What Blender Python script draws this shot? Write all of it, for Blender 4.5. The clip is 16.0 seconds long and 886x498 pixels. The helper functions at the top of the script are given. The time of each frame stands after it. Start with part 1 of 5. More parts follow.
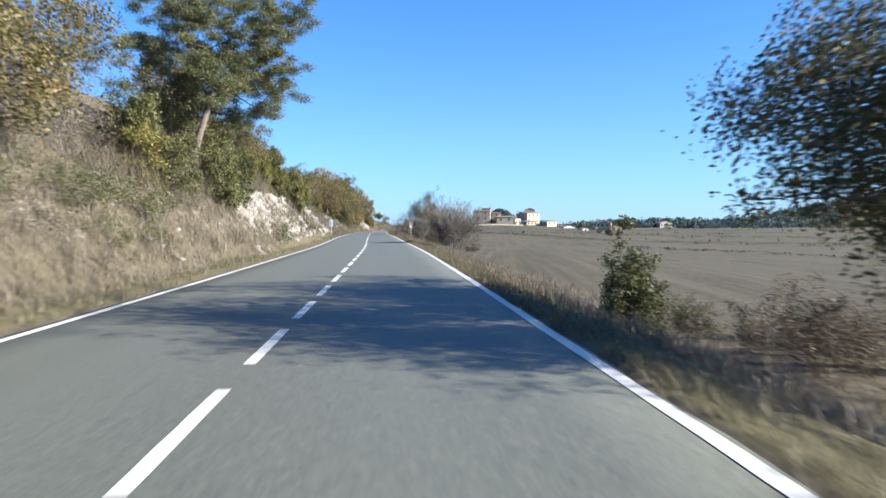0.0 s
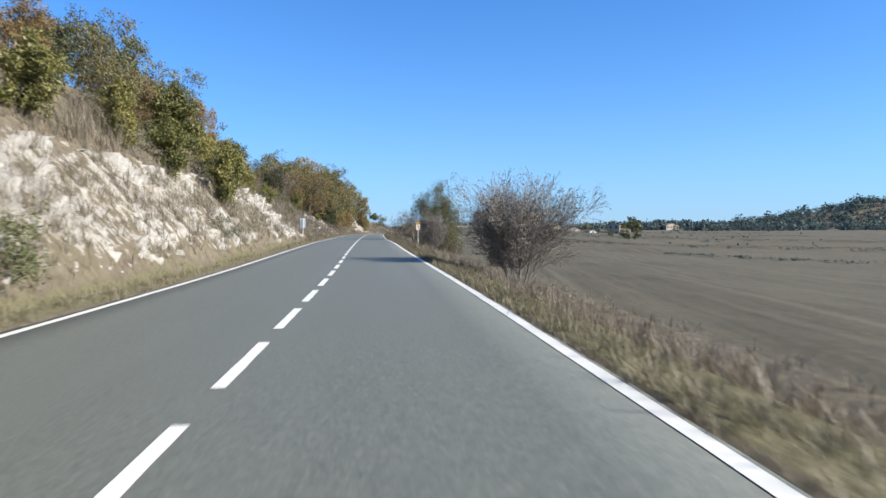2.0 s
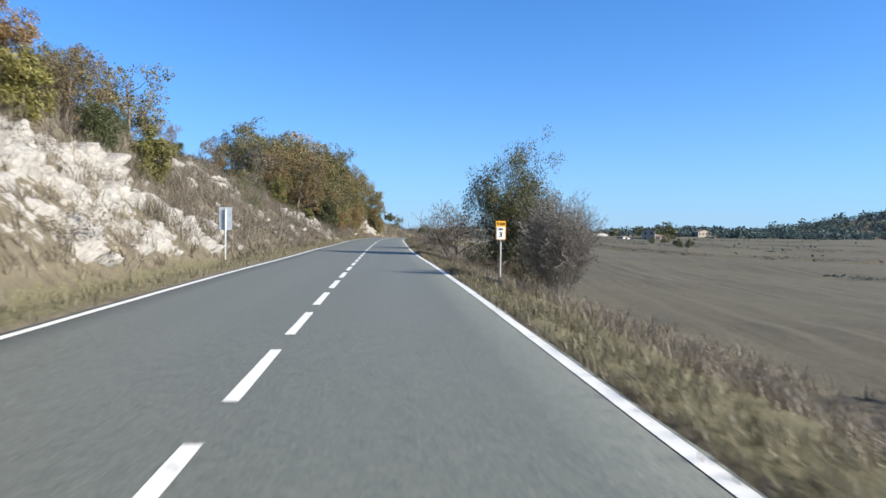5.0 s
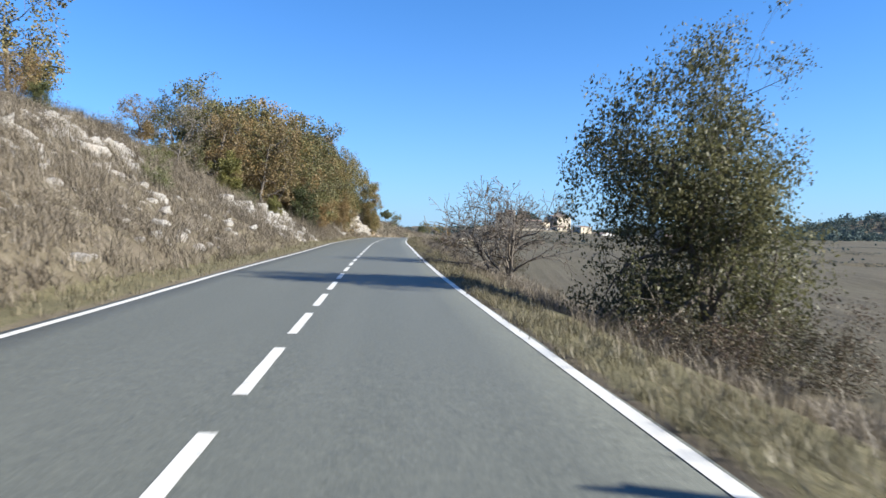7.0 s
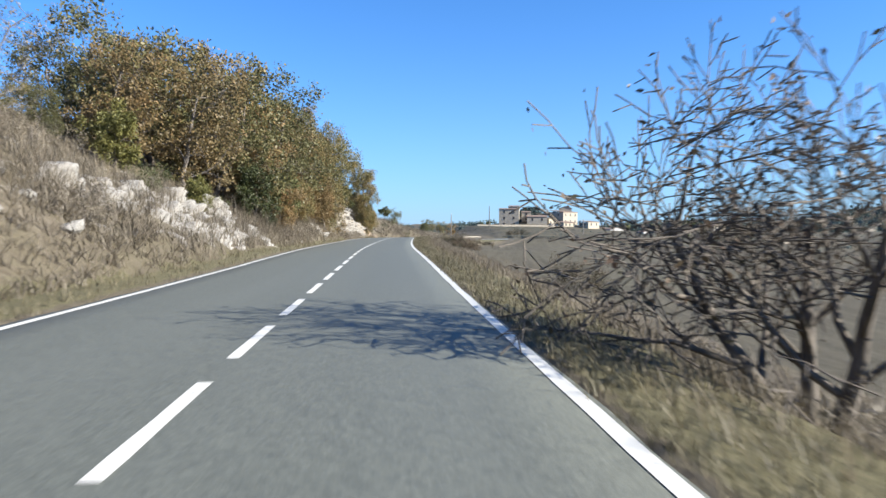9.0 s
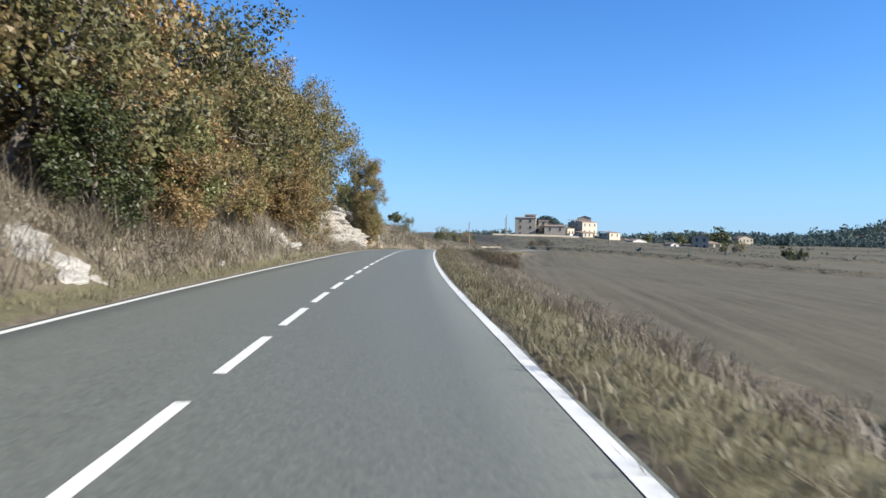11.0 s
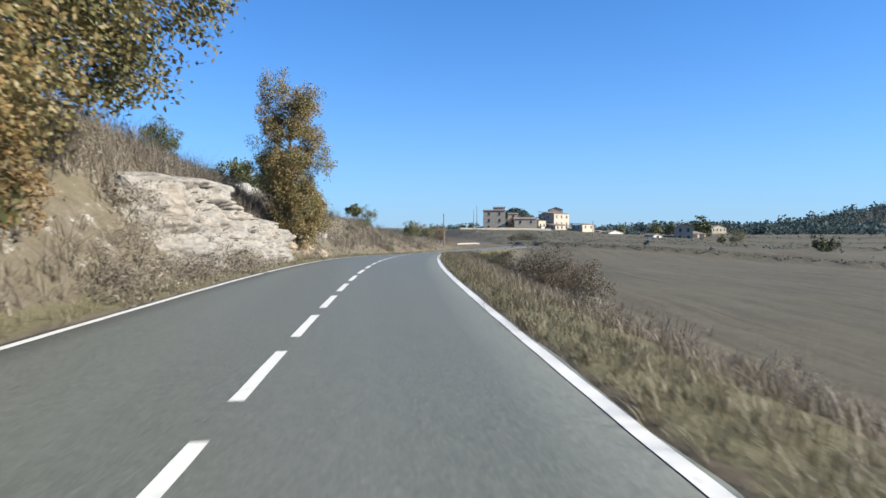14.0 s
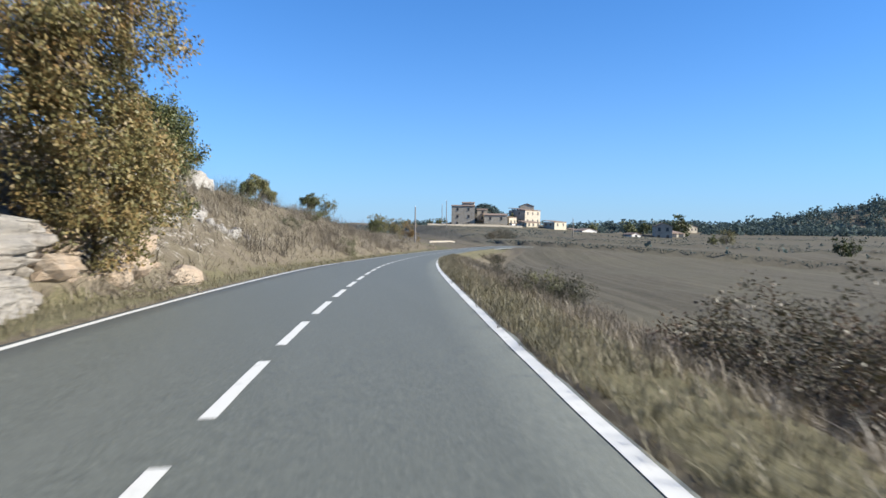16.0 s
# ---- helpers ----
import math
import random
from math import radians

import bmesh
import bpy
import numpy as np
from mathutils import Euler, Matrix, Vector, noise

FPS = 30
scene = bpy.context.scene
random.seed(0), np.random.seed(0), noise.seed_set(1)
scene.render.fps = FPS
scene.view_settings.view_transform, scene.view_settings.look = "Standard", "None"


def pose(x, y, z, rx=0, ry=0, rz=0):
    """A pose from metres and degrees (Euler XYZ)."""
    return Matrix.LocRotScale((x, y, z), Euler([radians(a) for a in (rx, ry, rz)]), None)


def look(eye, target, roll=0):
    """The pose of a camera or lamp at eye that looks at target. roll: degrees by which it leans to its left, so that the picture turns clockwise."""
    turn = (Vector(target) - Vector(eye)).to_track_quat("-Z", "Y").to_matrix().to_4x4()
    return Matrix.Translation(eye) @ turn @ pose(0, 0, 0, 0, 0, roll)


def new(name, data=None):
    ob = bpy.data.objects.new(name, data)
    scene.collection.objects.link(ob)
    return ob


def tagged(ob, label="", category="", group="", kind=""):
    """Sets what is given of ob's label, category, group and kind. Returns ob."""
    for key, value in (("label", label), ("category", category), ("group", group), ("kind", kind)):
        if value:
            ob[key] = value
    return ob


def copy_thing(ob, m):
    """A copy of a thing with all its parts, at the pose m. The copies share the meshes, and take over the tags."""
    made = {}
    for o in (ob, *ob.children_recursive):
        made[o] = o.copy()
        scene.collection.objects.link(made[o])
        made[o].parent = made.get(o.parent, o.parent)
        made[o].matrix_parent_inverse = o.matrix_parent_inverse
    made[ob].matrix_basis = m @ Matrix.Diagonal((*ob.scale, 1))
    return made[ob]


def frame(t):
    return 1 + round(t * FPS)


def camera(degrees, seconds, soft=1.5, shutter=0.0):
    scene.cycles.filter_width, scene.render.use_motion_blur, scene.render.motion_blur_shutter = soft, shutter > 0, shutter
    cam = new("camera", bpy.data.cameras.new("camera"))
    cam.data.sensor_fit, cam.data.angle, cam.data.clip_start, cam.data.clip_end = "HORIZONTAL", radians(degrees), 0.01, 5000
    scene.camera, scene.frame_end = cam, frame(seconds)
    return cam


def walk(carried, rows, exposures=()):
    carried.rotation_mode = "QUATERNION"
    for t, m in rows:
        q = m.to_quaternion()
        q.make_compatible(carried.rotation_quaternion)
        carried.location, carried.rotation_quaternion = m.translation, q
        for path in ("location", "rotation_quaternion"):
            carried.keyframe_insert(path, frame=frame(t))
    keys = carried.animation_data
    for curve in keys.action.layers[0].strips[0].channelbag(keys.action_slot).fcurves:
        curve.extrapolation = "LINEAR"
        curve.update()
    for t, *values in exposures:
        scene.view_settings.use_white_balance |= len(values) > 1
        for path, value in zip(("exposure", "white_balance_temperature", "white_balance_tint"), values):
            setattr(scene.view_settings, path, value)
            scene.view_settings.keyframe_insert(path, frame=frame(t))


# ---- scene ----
# ---------- camera and its way along the road ----------
cam = camera(66.3, 16.0, soft=1.5, shutter=0.25)


def pose_at(x, y, z, yaw, pitch, roll):
    """Eye, heading, tilt and lean as a pose."""
    a, p = radians(yaw), radians(pitch)
    ahead = Vector((-math.sin(a) * math.cos(p), math.cos(a) * math.cos(p), math.sin(p)))
    eye = Vector((x, y, z))
    return look(eye, eye + 5 * ahead, roll)


PATH = [
    (0.0, pose_at(1.583, -0.35, 1.288, -5.04, -2.01, -0.27)),
    (0.5, pose_at(1.632, 7.09, 1.262, -5.20, -1.80, -0.01)),
    (1.0, pose_at(1.638, 13.35, 1.229, -5.59, -1.54, 0.23)),
    (1.5, pose_at(1.736, 19.82, 1.268, -5.48, -2.12, 0.42)),
    (2.0, pose_at(1.757, 25.38, 1.235, -5.33, -1.85, -0.14)),
    (2.5, pose_at(1.804, 31.79, 1.264, -4.68, -1.76, -0.14)),
    (3.0, pose_at(1.755, 37.03, 1.274, -4.61, -1.95, -0.41)),
    (3.5, pose_at(1.583, 43.40, 1.276, -4.39, -2.04, -0.09)),
    (4.0, pose_at(1.537, 48.46, 1.262, -4.24, -1.72, -0.75)),
    (4.2, pose_at(1.481, 50.61, 1.272, -4.23, -1.60, -0.48)),
    (6.3, pose_at(1.020, 73.57, 1.346, -3.98, -1.76, 1.49)),
    (6.5, pose_at(0.964, 75.63, 1.345, -4.13, -1.74, 1.29)),
    (7.0, pose_at(0.928, 80.89, 1.318, -4.49, -1.75, 1.11)),
    (7.5, pose_at(0.950, 85.53, 1.310, -4.74, -1.76, 0.84)),
    (8.0, pose_at(0.973, 90.53, 1.284, -4.52, -1.85, 0.36)),
    (8.2, pose_at(0.917, 92.50, 1.257, -4.55, -1.98, 0.13)),
    (10.3, pose_at(1.157, 115.80, 1.184, -3.86, -1.46, 0.80)),
    (10.5, pose_at(1.101, 117.81, 1.191, -3.61, -1.29, 0.88)),
    (11.0, pose_at(1.069, 123.29, 1.231, -3.59, -1.26, 1.11)),
    (11.5, pose_at(0.977, 128.07, 1.243, -3.55, -1.87, 1.11)),
    (12.0, pose_at(0.891, 133.64, 1.228, -3.82, -1.51, 0.94)),
    (12.5, pose_at(0.833, 138.60, 1.222, -4.17, -1.85, 0.85)),
    (13.0, pose_at(0.852, 144.40, 1.197, -5.15, -1.68, 0.70)),
    (13.5, pose_at(0.948, 149.29, 1.172, -6.04, -1.51, 0.29)),
    (14.0, pose_at(1.149, 154.85, 1.180, -6.86, -1.64, -0.08)),
    (14.5, pose_at(1.343, 159.93, 1.201, -7.56, -1.73, -0.19)),
    (15.0, pose_at(1.625, 165.78, 1.188, -8.40, -1.61, 0.07)),
    (15.5, pose_at(1.956, 170.95, 1.168, -9.13, -1.79, 0.49)),
    (16.0, pose_at(2.366, 176.73, 1.167, -9.93, -1.98, 0.78)),
]
EXPOSURES = [(0.0, 1.78), (0.3, 1.62), (0.7, 1.50), (6.3, 1.48), (8.0, 1.70), (10.3, 1.52), (16.0, 1.42)]
walk(cam, PATH, EXPOSURES)

# ---------- sky and sun ----------
SUN_FROM = Vector((2.6, -1.0, 1.42)).normalized()
world = bpy.data.worlds.new("world")
scene.world = world
world.use_nodes = True
wn = world.node_tree
sky = wn.nodes.new("ShaderNodeTexSky")
sky.sky_type = "NISHITA"
sky.sun_disc = False
sky.sun_elevation = math.asin(SUN_FROM.z)
sky.sun_rotation = math.atan2(SUN_FROM.x, SUN_FROM.y)
sky.altitude = 1200
sky.air_density = 1.0
sky.dust_density = 0.6
sky.ozone_density = 4.0
clear = wn.nodes.new("ShaderNodeGamma")
clear.inputs["Gamma"].default_value = 0.85
tint = wn.nodes.new("ShaderNodeMix")
tint.data_type, tint.blend_type = "RGBA", "MULTIPLY"
tint.inputs[0].default_value = 1.0
tint.inputs[7].default_value = (0.262, 0.575, 0.915, 1)
wn.links.new(sky.outputs[0], clear.inputs["Color"])
wn.links.new(clear.outputs[0], tint.inputs[6])
# pale haze towards the horizon
way = wn.nodes.new("ShaderNodeTexCoord")
split = wn.nodes.new("ShaderNodeSeparateXYZ")
wn.links.new(way.outputs["Generated"], split.inputs[0])
low = wn.nodes.new("ShaderNodeMath")
low.operation, low.use_clamp = "SUBTRACT", True
low.inputs[0].default_value = 1.0
wn.links.new(split.outputs[2], low.inputs[1])
fall = wn.nodes.new("ShaderNodeMath")
fall.operation = "POWER"
fall.inputs[1].default_value = 8.0
wn.links.new(low.outputs[0], fall.inputs[0])
thin = wn.nodes.new("ShaderNodeMath")
thin.operation, thin.use_clamp = "MULTIPLY", True
thin.inputs[1].default_value = 0.8
wn.links.new(fall.outputs[0], thin.inputs[0])
haze = wn.nodes.new("ShaderNodeMix")
haze.data_type = "RGBA"
haze.inputs[7].default_value = (1.5, 2.2, 3.05, 1)
wn.links.new(thin.outputs[0], haze.inputs[0])
wn.links.new(tint.outputs[2], haze.inputs[6])
wn.links.new(haze.outputs[2], wn.nodes["Background"].inputs[0])
wn.nodes["Background"].inputs[1].default_value = 0.109
sun_data = bpy.data.lights.new("sun", "SUN")
sun_data.energy = 5.0
sun_data.angle = radians(0.55)
sun_data.color = (1.0, 0.945, 0.84)
sun = new("sun", sun_data)
sun.matrix_world = look((60, -40, 60), Vector((60, -40, 60)) - SUN_FROM)

# ---------- small helpers ----------
rng = np.random.default_rng(7)


def part(name, bm, material, parent=None, label=""):
    """A bmesh as one mesh object under a thing or a part."""
    me = bpy.data.meshes.new(name)
    bm.to_mesh(me)
    bm.free()
    return hang(name, me, material, parent, label)


def hang(name, me, material, parent=None, label=""):
    if material is not None and not me.materials:
        me.materials.append(material)
    ob = new(name, me)
    if parent is not None:
        ob.parent = parent
    if label:
        tagged(ob, label)
    return ob


def mesh_fast(name, verts, quads, material_ids=None):
    """A mesh from numpy arrays: verts (n, 3), quads (m, 4)."""
    verts, quads = np.asarray(verts, np.float32), np.asarray(quads, np.int32)
    me = bpy.data.meshes.new(name)
    me.vertices.add(len(verts))
    me.vertices.foreach_set("co", verts.ravel())
    me.loops.add(quads.size)
    me.loops.foreach_set("vertex_index", quads.ravel())
    me.polygons.add(len(quads))
    me.polygons.foreach_set("loop_start", np.arange(0, quads.size, quads.shape[1], dtype=np.int32))
    me.update(calc_edges=True)
    me.validate()
    return me


def add_box(bm, x0, x1, y0, y1, z0, z1):
    vs = [bm.verts.new((x, y, z)) for z in (z0, z1) for x, y in ((x0, y0), (x1, y0), (x1, y1), (x0, y1))]
    for f in ((3, 2, 1, 0), (4, 5, 6, 7), (0, 1, 5, 4), (1, 2, 6, 5), (2, 3, 7, 6), (3, 0, 4, 7)):
        bm.faces.new([vs[i] for i in f])


def empty(name, m):
    ob = new(name)
    ob.matrix_world = m
    ob.empty_display_size = 0.2
    return ob


def interp(x, table):
    xs, ys = zip(*table)
    return np.interp(x, xs, ys)


# ---------- materials ----------
def mat(name):
    m = bpy.data.materials.new(name)
    m.use_nodes = True
    n = m.node_tree
    return m, n, n.nodes["Principled BSDF"]


def node(n, kind, **inputs):
    nd = n.nodes.new(kind)
    for k, v in inputs.items():
        nd.inputs[k.replace("_", " ")].default_value = v
    return nd


def tex(n, scale, detail=6.0, rough=0.6, coords="Object", stretch=None):
    """A noise texture's Fac, in object or world metres."""
    if coords == "World":
        src = n.nodes.new("ShaderNodeNewGeometry").outputs["Position"]
    else:
        src = n.nodes.new("ShaderNodeTexCoord").outputs["Object"]
    if stretch:
        mp = n.nodes.new("ShaderNodeMapping")
        mp.inputs["Scale"].default_value = stretch
        n.links.new(src, mp.inputs["Vector"])
        src = mp.outputs[0]
    t = node(n, "ShaderNodeTexNoise", Scale=scale, Detail=detail, Roughness=rough)
    n.links.new(src, t.inputs["Vector"])
    return t.outputs["Fac"]


def ramp(n, fac, *stops):
    r = n.nodes.new("ShaderNodeValToRGB")
    els = r.color_ramp.elements
    while len(els) < len(stops):
        els.new(0.5)
    for e, (p, c) in zip(els, stops):
        e.position = p
        e.color = (*c, 1) if len(c) == 3 else c
    n.links.new(fac, r.inputs["Fac"])
    return r.outputs["Color"]


def mix(n, fac, a, b, blend="MIX"):
    m = n.nodes.new("ShaderNodeMix")
    m.data_type = "RGBA"
    m.blend_type = blend
    for sock, v in ((0, fac), (6, a), (7, b)):
        if isinstance(v, (int, float)):
            m.inputs[sock].default_value = v
        elif isinstance(v, tuple):
            m.inputs[sock].default_value = (*v, 1)
        else:
            n.links.new(v, m.inputs[sock])
    return m.outputs[2]


def calc(n, op, a, b=0.0, clamp=False):
    m = n.nodes.new("ShaderNodeMath")
    m.operation = op
    m.use_clamp = clamp
    for i, v in enumerate((a, b)):
        if isinstance(v, (int, float)):
            m.inputs[i].default_value = v
        else:
            n.links.new(v, m.inputs[i])
    return m.outputs[0]


def bump(n, bsdf, height, strength=0.5, distance=0.02):
    b = node(n, "ShaderNodeBump", Strength=strength, Distance=distance)
    n.links.new(height, b.inputs["Height"])
    n.links.new(b.outputs[0], bsdf.inputs["Normal"])


def plain(name, a, b, scale=8.0, rough=0.8, metal=0.0, relief=0.3, dist=0.01, coords="Object"):
    """Two-tone worn surface with fine relief."""
    m, n, p = mat(name)
    f1, f2 = tex(n, scale, coords=coords), tex(n, scale * 9, coords=coords)
    c = mix(n, ramp(n, f1, (0.35, (0, 0, 0)), (0.65, (1, 1, 1))), a, b)
    c = mix(n, 0.35, c, mix(n, f2, tuple(0.6 * v for v in a), tuple(min(1, 1.3 * v) for v in b)))
    n.links.new(c, p.inputs["Base Color"])
    p.inputs["Roughness"].default_value = rough
    p.inputs["Metallic"].default_value = metal
    if relief:
        bump(n, p, f2, relief, dist)
    return m


def leaf_mat(name, *cols, translucent=0.35, gloss=0.5):
    """Foliage: one tone a leaf, and light that shines through."""
    m = bpy.data.materials.new(name)
    m.use_nodes = True
    n = m.node_tree
    n.nodes.clear()
    out = n.nodes.new("ShaderNodeOutputMaterial")
    g = n.nodes.new("ShaderNodeNewGeometry")
    oi = n.nodes.new("ShaderNodeObjectInfo")
    clump = tex(n, 0.9, 3.0, 0.6, "World")
    f = calc(n, "ADD", calc(n, "MULTIPLY", g.outputs["Random Per Island"], 0.55), calc(n, "MULTIPLY", calc(n, "SUBTRACT", clump, 0.5), 1.3))
    f = calc(n, "ADD", f, calc(n, "MULTIPLY", calc(n, "SUBTRACT", oi.outputs["Random"], 0.5), 0.75))
    f = calc(n, "ADD", f, 0.22, clamp=True)
    k = len(cols)
    c = ramp(n, f, *[(i / (k - 1), col) for i, col in enumerate(cols)])
    d = n.nodes.new("ShaderNodeBsdfPrincipled")
    d.inputs["Roughness"].default_value = gloss
    d.inputs["Specular IOR Level"].default_value = 0.3
    t = n.nodes.new("ShaderNodeBsdfTranslucent")
    mx = n.nodes.new("ShaderNodeMixShader")
    mx.inputs[0].default_value = translucent
    n.links.new(c, d.inputs["Base Color"])
    n.links.new(c, t.inputs["Color"])
    n.links.new(d.outputs[0], mx.inputs[1])
    n.links.new(t.outputs[0], mx.inputs[2])
    n.links.new(mx.outputs[0], out.inputs["Surface"])
    return m


def asphalt():
    m, n, p = mat("asphalt")
    fine, mid, big = tex(n, 30, 6, 0.85), tex(n, 13, 6, 0.8), tex(n, 0.35, 4, 0.6)
    track = tex(n, 0.8, 3, 0.5, stretch=(1.2, 0.04, 1))
    c = ramp(n, fine, (0.37, (0.039, 0.042, 0.034)), (0.50, (0.084, 0.090, 0.074)), (0.64, (0.207, 0.220, 0.185)))
    c = mix(n, 0.45, c, ramp(n, mid, (0.37, (0.045, 0.048, 0.040)), (0.63, (0.130, 0.138, 0.116))))
    c = mix(n, calc(n, "MULTIPLY", big, 0.5), c, (0.084, 0.090, 0.074))
    c = mix(n, ramp(n, track, (0.45, (0, 0, 0)), (0.7, (0.35, 0.35, 0.35))), c, (0.115, 0.122, 0.104))
    n.links.new(c, p.inputs["Base Color"])
    n.links.new(ramp(n, mid, (0.3, (0.58, 0.58, 0.58)), (0.7, (0.76, 0.76, 0.76))), p.inputs["Roughness"])
    bump(n, p, fine, 0.5, 0.004)
    return m


def road_paint():
    m, n, p = mat("road_paint")
    wear, fine = tex(n, 5, 8, 0.75), tex(n, 60, 4, 0.7)
    c = mix(n, ramp(n, wear, (0.30, (0.75, 0.75, 0.75)), (0.42, (0, 0, 0))), (0.54, 0.533, 0.49), (0.19, 0.19, 0.17))
    c = mix(n, ramp(n, fine, (0.55, (0, 0, 0)), (0.8, (0.45, 0.45, 0.45))), c, (0.4, 0.4, 0.39))
    n.links.new(c, p.inputs["Base Color"])
    p.inputs["Roughness"].default_value = 0.55
    bump(n, p, fine, 0.3, 0.003)
    return m


def ground_mat():
    """Soil, dry grass, rock and ploughed field, laid out by masks on the sheet."""
    m, n, p = mat("ground")

    def mask(name):
        a = n.nodes.new("ShaderNodeAttribute")
        a.attribute_name = name
        return a.outputs["Fac"]

    n1, n2, n3, n4 = tex(n, 0.5, 6, 0.65, "World"), tex(n, 3.0, 8, 0.7, "World"), tex(n, 18, 6, 0.7, "World"), tex(n, 0.06, 4, 0.5, "World")
    soil = ramp(n, n2, (0.25, (0.055, 0.044, 0.032)), (0.5, (0.109, 0.091, 0.067)), (0.75, (0.183, 0.158, 0.120)))
    soil = mix(n, ramp(n, n1, (0.35, (0, 0, 0)), (0.65, (0.6, 0.6, 0.6))), soil, (0.109, 0.095, 0.059))
    rock = ramp(n, n2, (0.28, (0.100, 0.088, 0.074)), (0.48, (0.210, 0.196, 0.173)), (0.72, (0.295, 0.280, 0.255)))
    rock = mix(n, ramp(n, n1, (0.5, (0, 0, 0)), (0.72, (0.5, 0.5, 0.5))), rock, (0.212, 0.178, 0.138))
    grass = ramp(n, n3, (0.3, (0.050, 0.050, 0.027)), (0.5, (0.105, 0.095, 0.053)), (0.75, (0.183, 0.158, 0.102)))
    turned = n.nodes.new("ShaderNodeMapping")
    turned.inputs["Rotation"].default_value[2] = radians(10)
    where = n.nodes.new("ShaderNodeNewGeometry")
    n.links.new(where.outputs["Position"], turned.inputs["Vector"])
    squeeze = n.nodes.new("ShaderNodeMapping")
    squeeze.inputs["Scale"].default_value = (1.5, 0.02, 1.0)
    n.links.new(turned.outputs[0], squeeze.inputs["Vector"])
    rows = node(n, "ShaderNodeTexNoise", Scale=1.0, Detail=5.0, Roughness=0.62)
    n.links.new(squeeze.outputs[0], rows.inputs["Vector"])
    furrow = rows.outputs["Fac"]
    field = ramp(n, furrow, (0.3, (0.040, 0.036, 0.025)), (0.5, (0.075, 0.066, 0.048)), (0.7, (0.122, 0.109, 0.079)))
    field = mix(n, 0.35, field, ramp(n, n2, (0.3, (0.034, 0.030, 0.021)), (0.7, (0.117, 0.104, 0.074))))
    field = mix(n, ramp(n, n4, (0.42, (0, 0, 0)), (0.6, (0.55, 0.55, 0.55))), field, (0.089, 0.082, 0.057))
    rk = calc(n, "ADD", mask("rock"), calc(n, "MULTIPLY", calc(n, "SUBTRACT", n2, 0.5), 2.2))
    rk = ramp(n, rk, (0.44, (0, 0, 0)), (0.54, (1, 1, 1)))
    gr = ramp(n, calc(n, "ADD", mask("verge"), calc(n, "MULTIPLY", calc(n, "SUBTRACT", n2, 0.5), 1.2)), (0.42, (0, 0, 0)), (0.58, (1, 1, 1)))
    fd = ramp(n, calc(n, "ADD", mask("field"), calc(n, "MULTIPLY", calc(n, "SUBTRACT", n1, 0.5), 0.5)), (0.45, (0, 0, 0)), (0.55, (1, 1, 1)))
    c = mix(n, fd, soil, field)
    c = mix(n, gr, c, grass)
    c = mix(n, rk, c, rock)
    n.links.new(c, p.inputs["Base Color"])
    p.inputs["Roughness"].default_value = 0.95
    p.inputs["Specular IOR Level"].default_value = 0.15
    bump(n, p, calc(n, "ADD", n2, calc(n, "MULTIPLY", n3, 0.4)), 0.7, 0.12)
    return m


def limestone(name, tint=(0.272, 0.260, 0.238), warm=(0.240, 0.207, 0.167)):
    m, n, p = mat(name)
    a, b, c3 = tex(n, 0.7, 6, 0.65, "World"), tex(n, 3.2, 8, 0.74, "World", (1, 1, 1.15)), tex(n, 30, 5, 0.7, "World")
    c = ramp(n, b, (0.25, tuple(0.34 * v for v in tint)), (0.42, tuple(0.8 * v for v in tint)), (0.7, tuple(min(1, 1.18 * v) for v in tint)))
    c = mix(n, ramp(n, a, (0.5, (0, 0, 0)), (0.68, (0.6, 0.6, 0.6))), c, warm)
    c = mix(n, ramp(n, c3, (0.55, (0, 0, 0)), (0.8, (0.4, 0.4, 0.4))), c, (0.187, 0.172, 0.148))
    run = tex(n, 1.4, 5, 0.7, "World", (1, 1, 0.35))
    c = mix(n, ramp(n, run, (0.52, (0, 0, 0)), (0.66, (0.75, 0.75, 0.75))), c, (0.168, 0.152, 0.133))
    warp = n.nodes.new("ShaderNodeTexCoord")
    push = node(n, "ShaderNodeTexNoise", Scale=2.5, Detail=4.0)
    n.links.new(warp.outputs["Object"], push.inputs["Vector"])
    at = n.nodes.new("ShaderNodeVectorMath")
    at.operation = "MULTIPLY_ADD"
    at.inputs[1].default_value = (1.5, 1.5, 1.5)
    n.links.new(push.outputs["Color"], at.inputs[0])
    n.links.new(warp.outputs["Object"], at.inputs[2])
    vor = node(n, "ShaderNodeTexVoronoi", Scale=1.3)
    vor.feature = "DISTANCE_TO_EDGE"
    n.links.new(at.outputs[0], vor.inputs["Vector"])
    gap = ramp(n, vor.outputs["Distance"], (0.0, (0, 0, 0)), (0.03, (1, 1, 1)))
    c = mix(n, calc(n, "MULTIPLY", calc(n, "SUBTRACT", 1.0, gap), 0.5), c, (0.101, 0.09, 0.078))
    n.links.new(c, p.inputs["Base Color"])
    p.inputs["Roughness"].default_value = 0.92
    bump(n, p, calc(n, "ADD", calc(n, "ADD", b, calc(n, "MULTIPLY", c3, 0.3)), calc(n, "MULTIPLY", gap, 0.2)), 0.9, 0.07)
    return m


